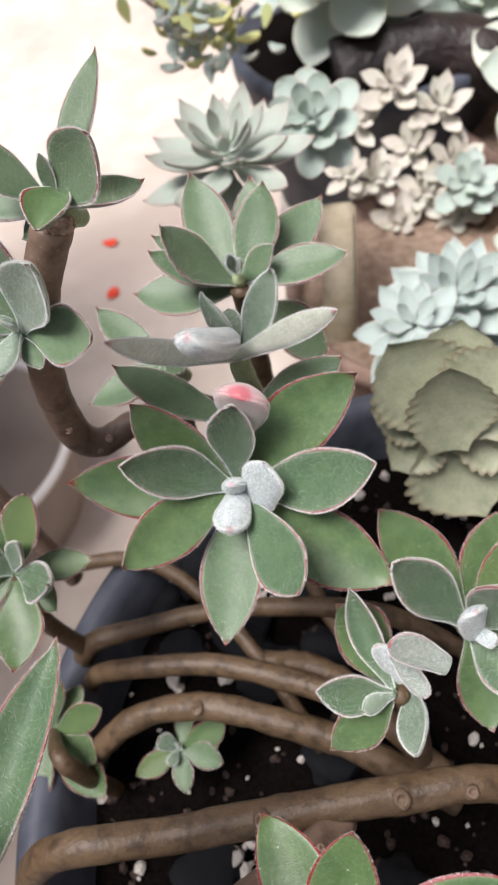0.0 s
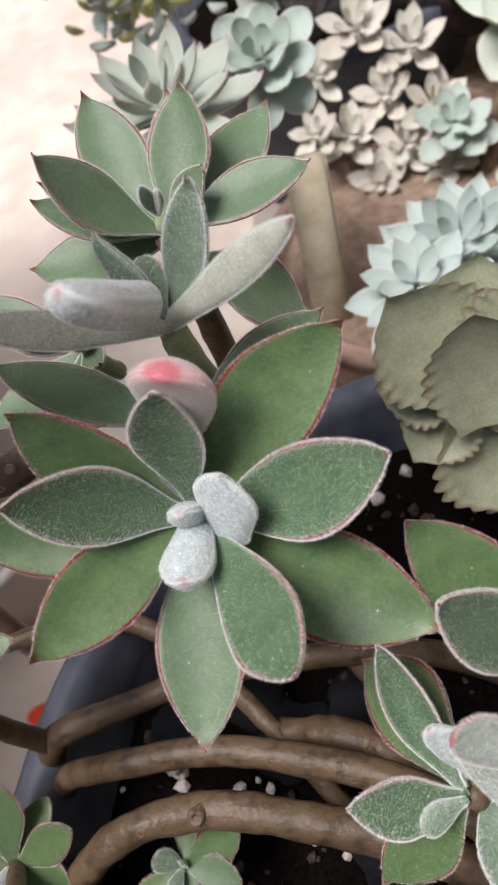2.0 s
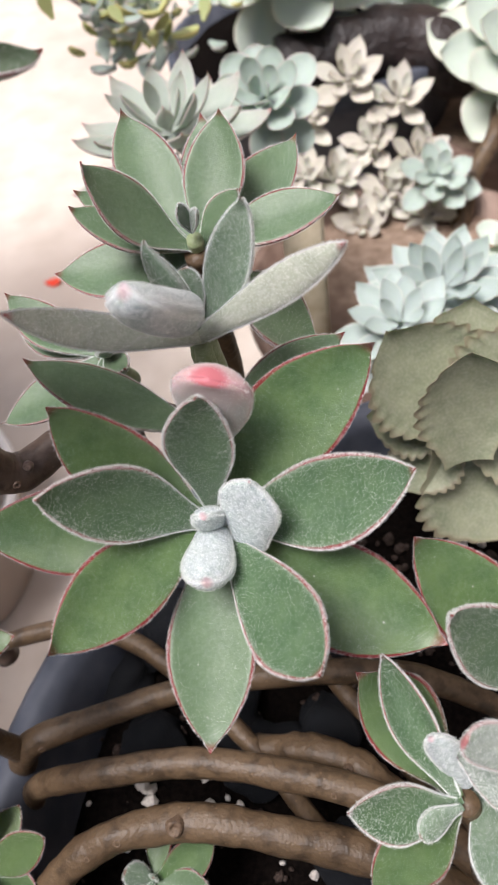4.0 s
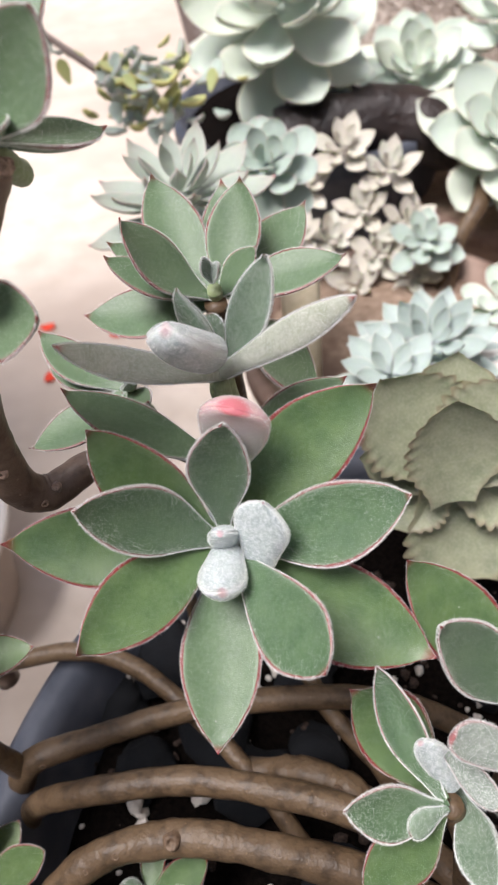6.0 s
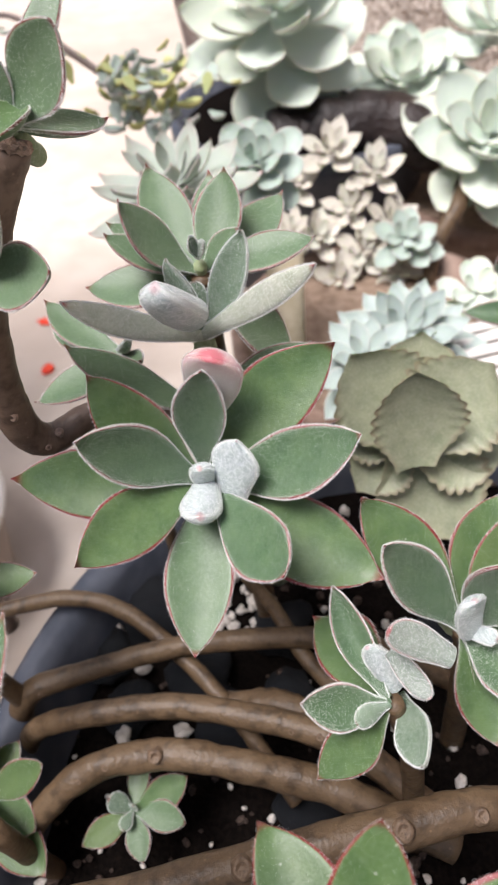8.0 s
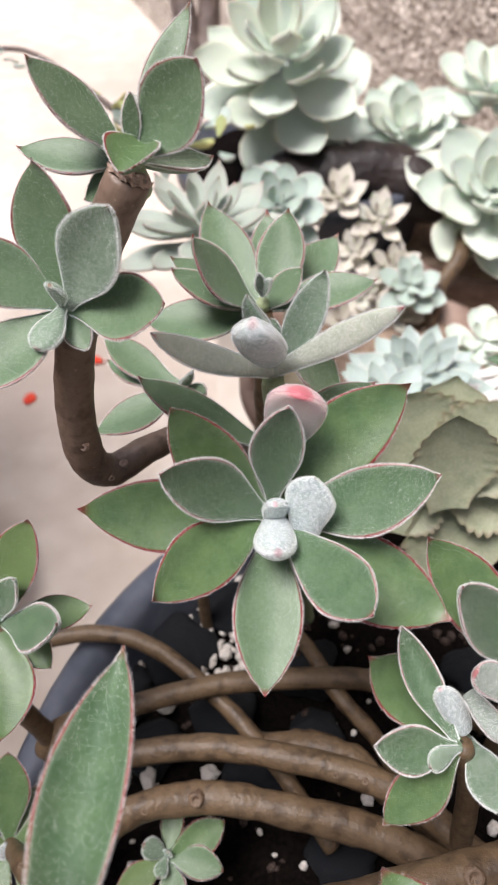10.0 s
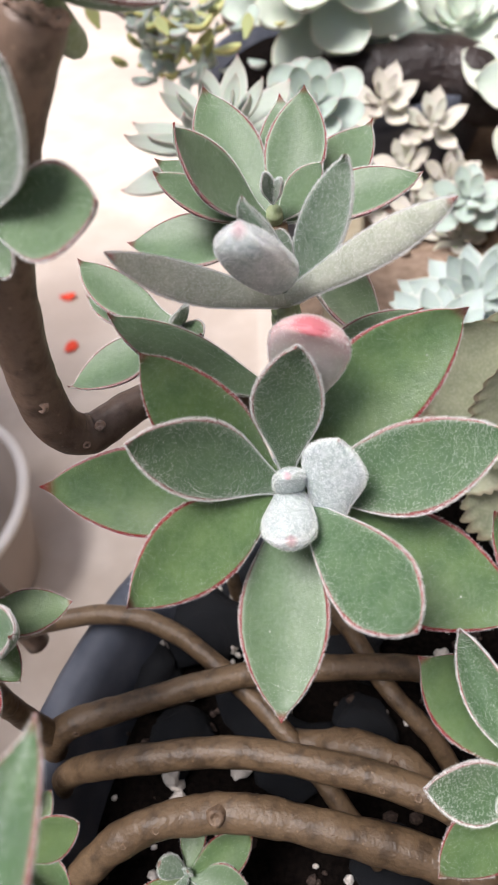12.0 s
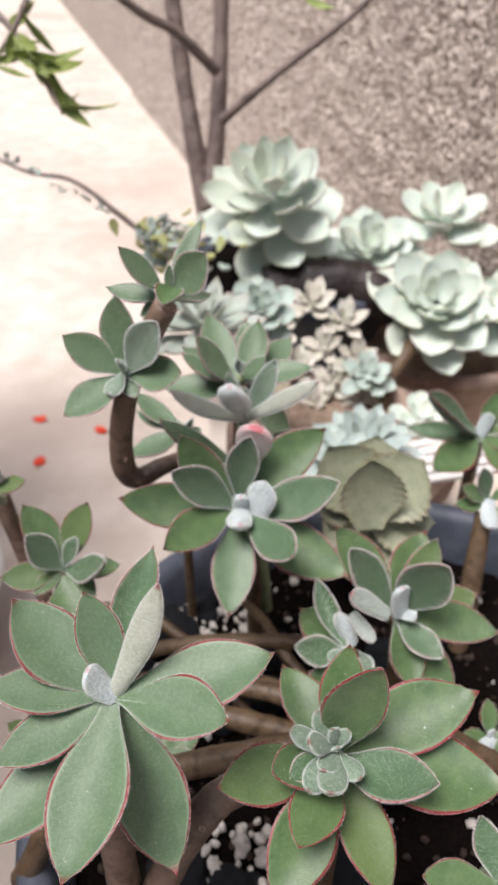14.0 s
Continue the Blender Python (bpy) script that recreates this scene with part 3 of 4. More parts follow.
# ---- woody stems over the soil ----
def stem(points, radii, label, material=M_BARK, seed=1, scars=(), nodes=2, cut=False, rough=0.05):
    """Bare succulent stem with raised leaf scars; the first ones given, the others spread along its upper side."""
    P = [Vector(p) for p in points]
    e = thing("woody_stem", Matrix.Translation(P[0]), label, "plant stem", "woody stems in the bowl")
    rel = [p - P[0] for p in P]
    tube_mesh("bark", rel, radii, material, e, seed=seed, rough=rough, sides=20, steps=16, rings=0.02)
    C, Rr = smooth_path(rel, radii, 16)
    rng = random.Random(seed * 13)
    marks = [(Vector(at) - P[0], Vector(out).normalized(), r) for at, out, r in scars]
    for _ in range(nodes):
        i = rng.randrange(6, len(C) - 6)
        t = (C[i + 1] - C[i - 1]).normalized()
        d = Vector((rng.uniform(-0.7, 0.7), rng.uniform(-1.0, 0.2), rng.uniform(0.2, 1.0)))
        d = (d - t * d.dot(t)).normalized()
        marks.append((C[i] + d * Rr[i] * 0.93, d, Rr[i] * rng.uniform(0.14, 0.26)))
    for at, d, r in marks:
        bm = lathe([(0.0, 0.20 * r), (0.45 * r, 0.12 * r), (0.62 * r, 0.55 * r), (0.9 * r, 0.52 * r), (1.2 * r, 0.1 * r), (1.4 * r, -0.6 * r)], 14)
        for v in bm.verts:
            v.co *= 1 + 0.25 * noise.noise(v.co * (1.2 / r) + Vector((seed, r * 900, 0)))
        sc = part("leaf_scar", bm, M_SCAR if material is M_BARK else M_CUT, e, "raised healed leaf scar")
        sc.matrix_basis = Matrix.Translation(at) @ d.to_track_quat("Z", "Y").to_matrix().to_4x4()
    if cut:
        d, r = (C[-1] - C[-3]).normalized(), Rr[-1]
        bm = bmesh.new()
        bmesh.ops.create_grid(bm, x_segments=14, y_segments=14, size=r * 1.02)
        for v in bm.verts:
            v.co.x, v.co.y = v.co.x * math.sqrt(max(0, 1 - v.co.y ** 2 / (2.1 * r * r))), v.co.y * math.sqrt(max(0, 1 - v.co.x ** 2 / (2.1 * r * r)))
            v.co.z = 0.0009 * noise.noise(v.co * 420) + 0.0008 * noise.noise(v.co * 1100) + 0.0005
        ct = part("cut_face", bm, M_CUT, e, "ragged dried cut end", smooth=False)
        ct.matrix_basis = Matrix.Translation(C[-1]) @ d.to_track_quat("Z", "Y").to_matrix().to_4x4()
    return e


TAN = "thick bare tan succulent stem lying over the soil"
stem([(-0.094, 0.102, -0.066), (-0.083, 0.108, -0.024), (-0.058, 0.120, -0.004), (-0.031, 0.124, -0.003), (-0.002, 0.119, -0.004), (0.035, 0.108, -0.008), (0.075, 0.09, -0.02)], [0.0050, 0.0052, 0.0056, 0.0058, 0.0058, 0.0062, 0.006], TAN, seed=2, rough=0.085, nodes=3, scars=[((-0.031, 0.1215, 0.0022), (-0.02, -0.55, 0.8), 0.0024)])
stem([(-0.102, 0.141, -0.066), (-0.088, 0.143, -0.022), (-0.061, 0.141, -0.002), (-0.018, 0.140, 0.0), (0.037, 0.123, 0.0), (0.070, 0.098, -0.01)], [0.0045, 0.0046, 0.0048, 0.005, 0.0052, 0.005], TAN, seed=5)
stem([(-0.099, 0.149, -0.066), (-0.090, 0.154, -0.012), (-0.060, 0.161, -0.004), (-0.015, 0.169, -0.004), (0.047, 0.166, -0.006), (0.09, 0.15, -0.02)], [0.0045, 0.0052, 0.0045, 0.0044, 0.0046, 0.004], TAN, seed=8)
stem([(-0.115, 0.195, -0.01), (-0.078, 0.199, -0.008), (-0.050, 0.190, -0.008), (-0.022, 0.166, -0.012), (-0.001, 0.142, -0.02), (0.02, 0.115, -0.04)], [0.0036, 0.0038, 0.0038, 0.0036, 0.0036, 0.0035], TAN, seed=11)
stem([(0.005, 0.205, -0.01), (0.017, 0.184, -0.006), (0.028, 0.163, -0.01), (0.043, 0.146, -0.02), (0.055, 0.13, -0.045)], [0.003, 0.0032, 0.0034, 0.0034, 0.0034], TAN, seed=14)
stem([(-0.006, 0.150, -0.02), (0.021, 0.142, -0.012), (0.040, 0.129, -0.016), (0.065, 0.115, -0.04)], [0.005, 0.0058, 0.0056, 0.005], TAN, seed=17, rough=0.16, nodes=5)
stem([(-0.105, 0.055, -0.03), (-0.072, 0.063, 0.036), (-0.030, 0.069, 0.040), (0.005, 0.075, 0.040), (0.049, 0.082, 0.040), (0.082, 0.086, 0.036), (0.13, 0.085, 0.0)], [0.006, 0.0062, 0.006, 0.0062, 0.0064, 0.006, 0.006], TAN, seed=20, scars=[((0.003, 0.073, 0.0462), (0, -0.3, 1), 0.0028), ((0.049, 0.0795, 0.046), (0, -0.35, 1), 0.0028), ((0.072, 0.082, 0.045), (0.1, -0.3, 1), 0.002)])
stem([(-0.06, 0.02, -0.05), (-0.035, 0.028, 0.03), (-0.014, 0.036, 0.075), (0.005, 0.052, 0.06), (0.03, 0.075, 0.035)], [0.006, 0.0065, 0.0065, 0.006, 0.005], "stout brown succulent stem standing in the soil", M_BARK2, seed=23)

# ---- fuzzy rosettes ----
A_LEAVES = [(-97, 16, 53, 0.4, 9), (-48, 51, 53, 0.35, 11), (-152, 32, 49, 0.405, 0), (174, 3, 60, 0.386, 0), (154, 41, 48, 0.386, 1), (130, 28, 51, 0.386, 0), (42, 12, 59, 0.396, 0), (13, 26, 54, 0.386, 1), (-33, 7, 62, 0.42, 0), (82, 46, 43, 0.37, 1, 0, 3, 0, 0), (74, 61, 43.5, 0.40, 3, 2, 16, -6, 0), (80, 38, 21, 0.74, 13, 9, -4, 7, -24), (-94, 70, 17.5, 0.70, 8, 0, -3, 6), (92, 68, 14, 0.56, 8, 0, 0, 3), (29, -17, 44, 0.34, 9, 2, 22, -6, -10), (151, 11, 49, 0.3, 9, 2, 22, -6, 34)]
fuzzy_rosette((-0.0, 0.168, 0.101), (0.0, -0.69, 0.72), A_LEAVES, "large green fuzzy rosette with red leaf rims, white downy heart")
K_LEAVES = [(-28, 37, 50, 0.17, 4, 0, 70), (-149, 33, 50, 0.17, 4, 0, -68), (-8, 65, 40, 0.3, 12, -1, 3, -3, 60), (-105, 41, 31, 0.45, 8, -2, -8, 12), (-170, 74, 27, 0.4, 12, -1, 2, 0, 40), (100, 70, 15, 0.5, 7, 2)]
fuzzy_rosette((0.003, 0.202, 0.132), (0.0, 0.12, 0.99), K_LEAVES, "upright rosette of narrow silvery downy leaves round a bud")
N_LEAVES = [(71, 23, 38, 0.46, 9, -8), (111, 8, 49, 0.38, 9, -8), (161, 51, 40, 0.4, 9, -8), (6, 11, 42, 0.37, 9, -8), (50, -7, 50, 0.36, 9, -8), (28, 40, 21, 0.52, 9, -8), (84, 0, 46, 0.36, 9, -8), (150, 13, 38, 0.32, 9, -8), (166, 25, 36, 0.34, 9, -8), (175, -8, 44, 0.44, 9, -10), (-20, -48, 42, 0.55, 9, 4, -6, -12), (120, 70, 10, 0.4, 1, 0), (20, 72, 9, 0.4, 1, 0)]
fuzzy_rosette((0.0023, 0.2375, 0.1369), (0.0, -0.35, 0.94), N_LEAVES, "open green fuzzy rosette with red tips and white rims")
Q_LEAVES = [(-154, 0, 35, 0.46, 9), (142, 25, 35, 0.386, 9), (148, 5, 33, 0.368, 9), (-53, 20, 18, 0.46, 9), (-96, 0, 16, 0.46, 9), (-47, 50, 14, 0.45, 12)]
fuzzy_rosette((-0.028, 0.222, 0.112), (-0.2, -0.1, 0.98), Q_LEAVES, "small green fuzzy rosette half hidden behind a larger one")
L_LEAVES = [(149, 38, 32, 0.5, 9), (83, 37, 36, 0.46, 9), (-136, 23, 34, 0.5, 9), (-10, 17, 31, 0.54, 9), (28, 44, 37, 0.46, 12, 0, 21), (-67, -4, 12, 0.6, 9), (-111, 24, 14, 0.56, 7, 2), (60, 72, 9, 0.6, 7, 3)]
fuzzy_rosette((-0.051, 0.178, 0.174), (-0.25, -0.62, 0.75), L_LEAVES, "green fuzzy rosette on the side of a bent brown stem")
T_LEAVES = [(150, 41, 30, 0.37, 9), (167, -6, 28, 0.35, 9), (21, 52, 29, 0.58, 9, 0, 18), (66, 13, 38, 0.22, 9, 0, 5), (33, -40, 28, 0.36, 9), (-114, 23, 16, 0.78, 6, 4, 4, 2), (-161, -33, 16, 0.5, 9), (80, 58, 15, 0.28, 9)]
fuzzy_rosette((-0.031, 0.187, 0.207), (0.0, -0.54, 0.84), T_LEAVES, "small green fuzzy rosette on a cut stem top")
R_LEAVES = [(125, 10, 53, 0.42, 0), (139, 37, 50, 0.36, 1), (66, 5, 46, 0.46, 0), (51, 68, 49, 0.5, 1), (-11, 5, 51, 0.4, 0), (-54, 25, 30, 0.5, 1), (-81, 0, 35, 0.5, 0), (-54, -5, 45, 0.45, 0), (155, 20, 21, 0.45, 5, -16, -5, 33), (13, 0, 45, 0.46, 0), (-30, 55, 10, 0.5, 2, 6), (112, 60, 20, 0.5, 2, 6), (59, 15, 44, 0.4, 0)]
fuzzy_rosette((0.076, 0.13, 0.064), (0.1, -0.5, 0.86), R_LEAVES, "green fuzzy rosette with red rims and pink downy leaves")
S_LEAVES = [(172, 22, 27, 0.52, 1), (111, -3, 37, 0.28, 1), (-136, -10, 33, 0.46, 0, 0, 0, 0), (-75, 66, 32, 0.36, 12, 4, 0, -10, 20), (-55, -3, 16, 0.4, 5, 2, 17, 14), (117, 34, 18, 0.42, 8, 2, 4, -4), (136, -46, 44, 0.5, 0), (-160, 30, 12, 0.5, 7, 2)]
fuzzy_rosette((0.049, 0.108, 0.066), (-0.15, -0.59, 0.79), S_LEAVES, "small fuzzy side rosette with silvery young leaves")
W_LEAVES = [(63, 38, 36, 0.46, 0), (10, -15, 28, 0.44, 0), (-168, 10, 30, 0.5, 0), (127, 30, 38, 0.46, 0), (154, 55, 29, 0.55, 1), (-17, 44, 35, 0.42, 1), (-85, 5, 36, 0.5, 0), (42, 55, 21, 0.4, 1, 2), (-134, 5, 19, 0.5, 0), (-43, -5, 22, 0.5, 0)]
fuzzy_rosette((-0.086, 0.15, 0.08), (0.0, -0.35, 0.94), W_LEAVES, "fuzzy green rosette leaning over the bowl's edge")
C_LEAVES = [(89, 27, 36, 0.46, 0), (25, 24, 31, 0.44, 0), (-27, 15, 26, 0.6, 0), (-48, 0, 37, 0.5, 0), (57, -5, 24, 0.5, 0), (162, 20, 25, 0.5, 0), (-126, 60, 7, 0.6, 2, 3), (-108, 10, 37, 0.5, 0)]
fuzzy_rosette((-0.1000, 0.1159, -0.0130), (0.1, -0.4, 0.91), C_LEAVES, "green fuzzy rosette low in the bowl beside bare stems")
F_LEAVES = [(83, -14, 65, 0.23, 1), (46, 55, 44, 0.21, 4, 0, 28), (6, 13, 52, 0.42, 9), (141, 25, 43, 0.5, 9), (107, 45, 34, 0.42, 9), (180, 15, 38, 0.4, 9), (-148, 5, 38, 0.42, 9), (-100, 0, 51, 0.46, 9), (-21, 15, 40, 0.5, 9), (154, 60, 14, 0.6, 2), (-134, -10, 54, 0.4, 9), (-68, -40, 58, 0.4, 9)]
fuzzy_rosette((-0.044, 0.034, 0.148), (-0.05, -0.2, 0.98), F_LEAVES, "tall broad-leaved fuzzy rosette on a stout stem", fur=0.35)
G_LEAVES = [(113, -3, 36, 0.46, 0), (76, 30, 38, 0.42, 0), (50, 67, 48, 0.42, 0, 0, 26), (18, 10, 56, 0.42, 0), (-11, 0, 59, 0.46, 0), (-26, 30, 39, 0.46, 1), (-116, 20, 35, 0.5, 0), (-166, 5, 40, 0.5, 0), (-158, 35, 29, 0.55, 0), (163, 25, 17, 0.42, 7, 8), (121, 40, 15, 0.44, 7, 8), (36, 30, 19, 0.42, 7, 8), (-148, 20, 20, 0.45, 1, 6), (-126, 25, 20, 0.44, 7, 8), (-105, 35, 21, 0.46, 7, 9), (-60, 30, 15, 0.5, 7, 8), (-171, 50, 16, 0.46, 7, 11), (35, 55, 9, 0.46, 7, 11), (119, 70, 10, 0.5, 7, 11), (-121, 40, 14, 0.5, 7, 9), (-84, 75, 7, 0.5, 7, 10), (-118, -10, 47, 0.46, 0), (-70, -10, 44, 0.4, 0)]
fuzzy_rosette((0.026, 0.032, 0.112), (0.0, -0.24, 0.97), G_LEAVES, "fuzzy rosette with a cluster of white downy buds", fur=0.35)
B_LEAVES = [(150, 45, 13, 0.6, 7), (25, 15, 26, 0.5, 0), (-15, 15, 23, 0.5, 9), (-75, 12, 19, 0.52, 9), (-150, 12, 22, 0.5, 0), (78, 4, 20, 0.45, 0), (60, 70, 6, 0.6, 7), (-110, 40, 9, 0.55, 7, 2)]
fuzzy_rosette((-0.044, 0.112, -0.026), (0.0, -0.29, 0.96), B_LEAVES, "small fuzzy offset low over the soil", fur=0.5)
D_LEAVES = [(-178, 15, 18, 0.5, 0), (91, 25, 20, 0.5, 0), (16, 15, 12, 0.5, 0), (-139, 30, 14, 0.5, 2), (118, 65, 7, 0.6, 2), (-53, 10, 13, 0.5, 0)]
fuzzy_rosette((0.129, 0.101, 0.0), (0.0, -0.29, 0.96), D_LEAVES, "small fuzzy offset beside a thick bare stem", fur=0.5)
H_LEAVES = [(100, 25, 22, 0.45, 1), (173, 10, 26, 0.5, 0), (-149, -0, 17, 0.5, 0), (45, 30, 19, 0.5, 0), (-31, 20, 15, 0.5, 0)]
fuzzy_rosette((0.08, 0.001, 0.085), (-0.1, -0.3, 0.95), H_LEAVES, "green fuzzy rosette at the bowl's near rim", fur=0.5)
I_LEAVES = [(12, 20, 19, 0.5, 0), (79, 50, 19, 0.5, 1), (167, 20, 17, 0.5, 0), (-110, 20, 20, 0.5, 0)]
fuzzy_rosette((-0.123, 0.18, 0.104), (0.0, -0.41, 0.91), I_LEAVES, "blue-green fuzzy rosette at the bowl's edge", fur=0.5)
J_LEAVES = [(167, -8, 54, 0.3, 1), (178, 45, 74, 0.3, 1), (-142, 5, 54, 0.5, 0), (162, 30, 28, 0.42, 0), (64, 45, 35, 0.4, 0), (-104, 25, 9, 0.4, 1), (20, 30, 38, 0.42, 0), (-39, 15, 35, 0.42, 0), (-69, 5, 45, 0.42, 0), (55, 65, 20, 0.5, 2)]
fuzzy_rosette((0.185, 0.325, 0.028), (0.0, -0.35, 0.94), J_LEAVES, "grey-green fuzzy rosette on the bowl's far side", fur=0.5)
M_LEAVES = [(-172, 15, 26, 0.42, 0), (116, 50, 28, 0.42, 1), (167, 35, 28, 0.42, 0), (128, 36, 3, 0.42, 5), (-62, 10, 21, 0.46, 0), (27, 35, 18, 0.42, 0), (-99, 20, 22, 0.5, 2)]
fuzzy_rosette((0.165, 0.245, 0.034), (0.0, -0.51, 0.86), M_LEAVES, "small fuzzy rosette on a short tan stem", fur=0.5)

stem([(0.004, 0.222, 0.02), (-0.004, 0.216, 0.075), (-0.020, 0.206, 0.104), (-0.038, 0.197, 0.1065), (-0.0505, 0.190, 0.1040), (-0.0570, 0.187, 0.1115), (-0.0575, 0.1855, 0.130), (-0.0530, 0.184, 0.157), (-0.043, 0.183, 0.184), (-0.032, 0.184, 0.2045)], [0.004, 0.0042, 0.0042, 0.0046, 0.0054, 0.0060, 0.0058, 0.0054, 0.0052, 0.0054], "bent dark brown succulent stem with a cut top", M_BARK2, seed=31, rough=0.035, scars=[((-0.0562, 0.1806, 0.124), (-0.3, -0.9, 0.2), 0.0013), ((-0.0465, 0.1865, 0.110), (-0.1, -0.7, 0.7), 0.0011)], nodes=2, cut=True)
stem([(0.014, 0.205, -0.055), (0.010, 0.202, 0.02), (0.003, 0.188, 0.070), (0.0, 0.170, 0.099)], [0.005, 0.005, 0.0045, 0.004], TAN, seed=33)
stem([(0.02, 0.215, -0.03), (0.012, 0.212, 0.05), (0.004, 0.205, 0.115), (0.003, 0.204, 0.128)], [0.005, 0.0045, 0.004, 0.0035], "young green shoot rising from the soil", M_SHOOT, seed=35, nodes=0)
stem([(0.004, 0.252, -0.05), (0.004, 0.250, 0.04), (0.003, 0.243, 0.105), (0.0023, 0.2375, 0.13)], [0.005, 0.0048, 0.004, 0.0035], TAN, seed=34)
stem([(-0.090, 0.154, -0.012), (-0.096, 0.153, 0.03), (-0.086, 0.150, 0.08)], [0.0042, 0.0038, 0.0032], TAN, seed=36)
stem([(-0.05, 0.03, -0.055), (-0.05, 0.03, 0.06), (-0.044, 0.034, 0.143)], [0.007, 0.0065, 0.005], "stout brown succulent stem standing in the soil", M_BARK2, seed=37)
stem([(0.03, 0.04, -0.055), (0.03, 0.034, 0.03), (0.026, 0.032, 0.112)], [0.0065, 0.006, 0.0045], TAN, seed=38)
stem([(0.09, 0.14, -0.055), (0.085, 0.138, 0.02), (0.077, 0.131, 0.064)], [0.005, 0.005, 0.004], TAN, seed=39)
stem([(0.065, 0.10, -0.055), (0.058, 0.106, 0.03), (0.05, 0.108, 0.066)], [0.004, 0.0038, 0.003], TAN, seed=40)
stem([(-0.028, 0.225, -0.055), (-0.03, 0.228, 0.05), (-0.028, 0.222, 0.112)], [0.003, 0.0028, 0.0024], TAN, seed=45)
stem([(-0.080, 0.10, -0.055), (-0.086, 0.10, 0.0), (-0.1000, 0.1159, -0.0130)], [0.004, 0.004, 0.003], TAN, seed=46)
stem([(-0.11, 0.20, -0.03), (-0.128, 0.212, 0.04), (-0.135, 0.215, 0.09)], [0.005, 0.005, 0.0055], "short brown cut succulent stem", M_BARK2, seed=47, nodes=2, cut=True)

# ---- plants in the pots behind ----
def spiral_rosette(name, centre, axis, radius, leaves, material, label, group, drop=0.30, inner=78, outer=-12, ratio=0.62, thick=0.10, shape=SPOON, seed=1, curl=0.08, cup=0.3, core=0.3):
    """Rosette of many leaves set by the golden angle, small and upright within, long and flat without."""
    ros = thing(name, Matrix.Translation(centre) @ axis_matrix(axis), label, "succulent", group)
    rng = random.Random(seed)
    kinds = [leaf_mesh("leaf", 1.0, ratio, thick, cup, curl * (0.7 + 0.3 * i), shape, 0.02, i * 1.7, material, 0, 12, 8) for i in range(3)]
    for i in range(leaves):
        u = (i + 0.5) / leaves
        L = radius * (core + (1 - core) * u ** 0.8) * rng.uniform(0.92, 1.06)
        el = inner + (outer - inner) * u ** 0.75 + rng.uniform(-5, 5)
        ob = new("leaf", kinds[i % 3])
        ob.parent = ros
        ob.matrix_basis = Matrix.Translation((0, 0, -radius * drop * u)) @ leaf_pose(i * 137.5 + rng.uniform(-7, 7), el, radius * 0.05, rng.uniform(-6, 6)) @ Matrix.Diagonal((L * rng.uniform(0.92, 1.08), L, L, 1))
    return ros


TIPPED = (0.62, 0.34, 2.12)
BACK = "pale succulents in the pots behind"
spiral_rosette("echeveria", (0.055, 0.72, 0.092), (-0.05, -0.55, 0.85), 0.098, 32, M_GLAUC, "large pale green powdery echeveria rosette", BACK, 0.8, seed=1, ratio=0.55, shape=TIPPED, inner=76, outer=-14, core=0.42, thick=0.13, curl=0.10)
spiral_rosette("echeveria", (0.234, 0.615, -0.005), (-0.05, -0.55, 0.85), 0.086, 25, M_GLAUC, "pale mint-green open echeveria rosette", BACK, seed=2, inner=72, outer=-8, shape=TIPPED, ratio=0.68)
spiral_rosette("echeveria", (0.196, 0.80, -0.018), (-0.05, -0.5, 0.87), 0.080, 24, M_GLAUC, "small blue-green echeveria rosette", BACK, seed=3, shape=TIPPED)
spiral_rosette("echeveria", (0.307, 0.862, 0.005), (0.0, -0.3, 0.95), 0.085, 14, M_GLAUC, "pale yellowish echeveria with few thick leaves", BACK, seed=4, inner=65, outer=5, thick=0.2)
spiral_rosette("echeveria", (0.335, 0.636, -0.023), (-0.1, -0.5, 0.86), 0.07, 26, M_GLAUC, "pale green echeveria rosette by the wall", BACK, seed=5, shape=TIPPED)
spiral_rosette("echeveria", (0.115, 0.385, -0.020), (-0.1, -0.45, 0.9), 0.054, 36, M_BLUE, "small blue-grey powdery pointed rosette", BACK, 0.5, seed=6, inner=62, outer=-12, shape=POINTED, ratio=0.45)
spiral_rosette("echeveria", (0.178, 0.438, -0.035), (0.0, -0.4, 0.9), 0.036, 14, M_GLAUC, "small mint-green rosette of blunt leaves", BACK, seed=7, inner=55, outer=0)
spiral_rosette("echeveria", (0.029, 0.47, 0.06), (-0.1, -0.6, 0.8), 0.038, 20, M_BLUE2, "small tight green rosette with folded leaves", BACK, seed=8)
spiral_rosette("echeveria", (-0.020, 0.417, 0.080), (0.0, -0.15, 1.0), 0.058, 26, M_PALE, "greyish fuzzy rosette with pink-flushed leaves", BACK, seed=9, inner=75, outer=-5, shape=POINTED, ratio=0.4)
spiral_rosette("echeveria", (0.085, 0.352, -0.012), (-0.1, -0.4, 0.9), 0.042, 22, M_BLUE, "flat pale grey-green rosette with pointed leaves", BACK, 0.4, seed=10, inner=50, outer=-10, shape=POINTED, ratio=0.5)
spiral_rosette("echeveria", (0.150, 0.545, -0.052), (0.0, -0.5, 0.85), 0.036, 14, M_BLUE2, "small grey-green rosette among pale ghost plants", BACK, seed=11, inner=60, outer=-5, shape=TIPPED)
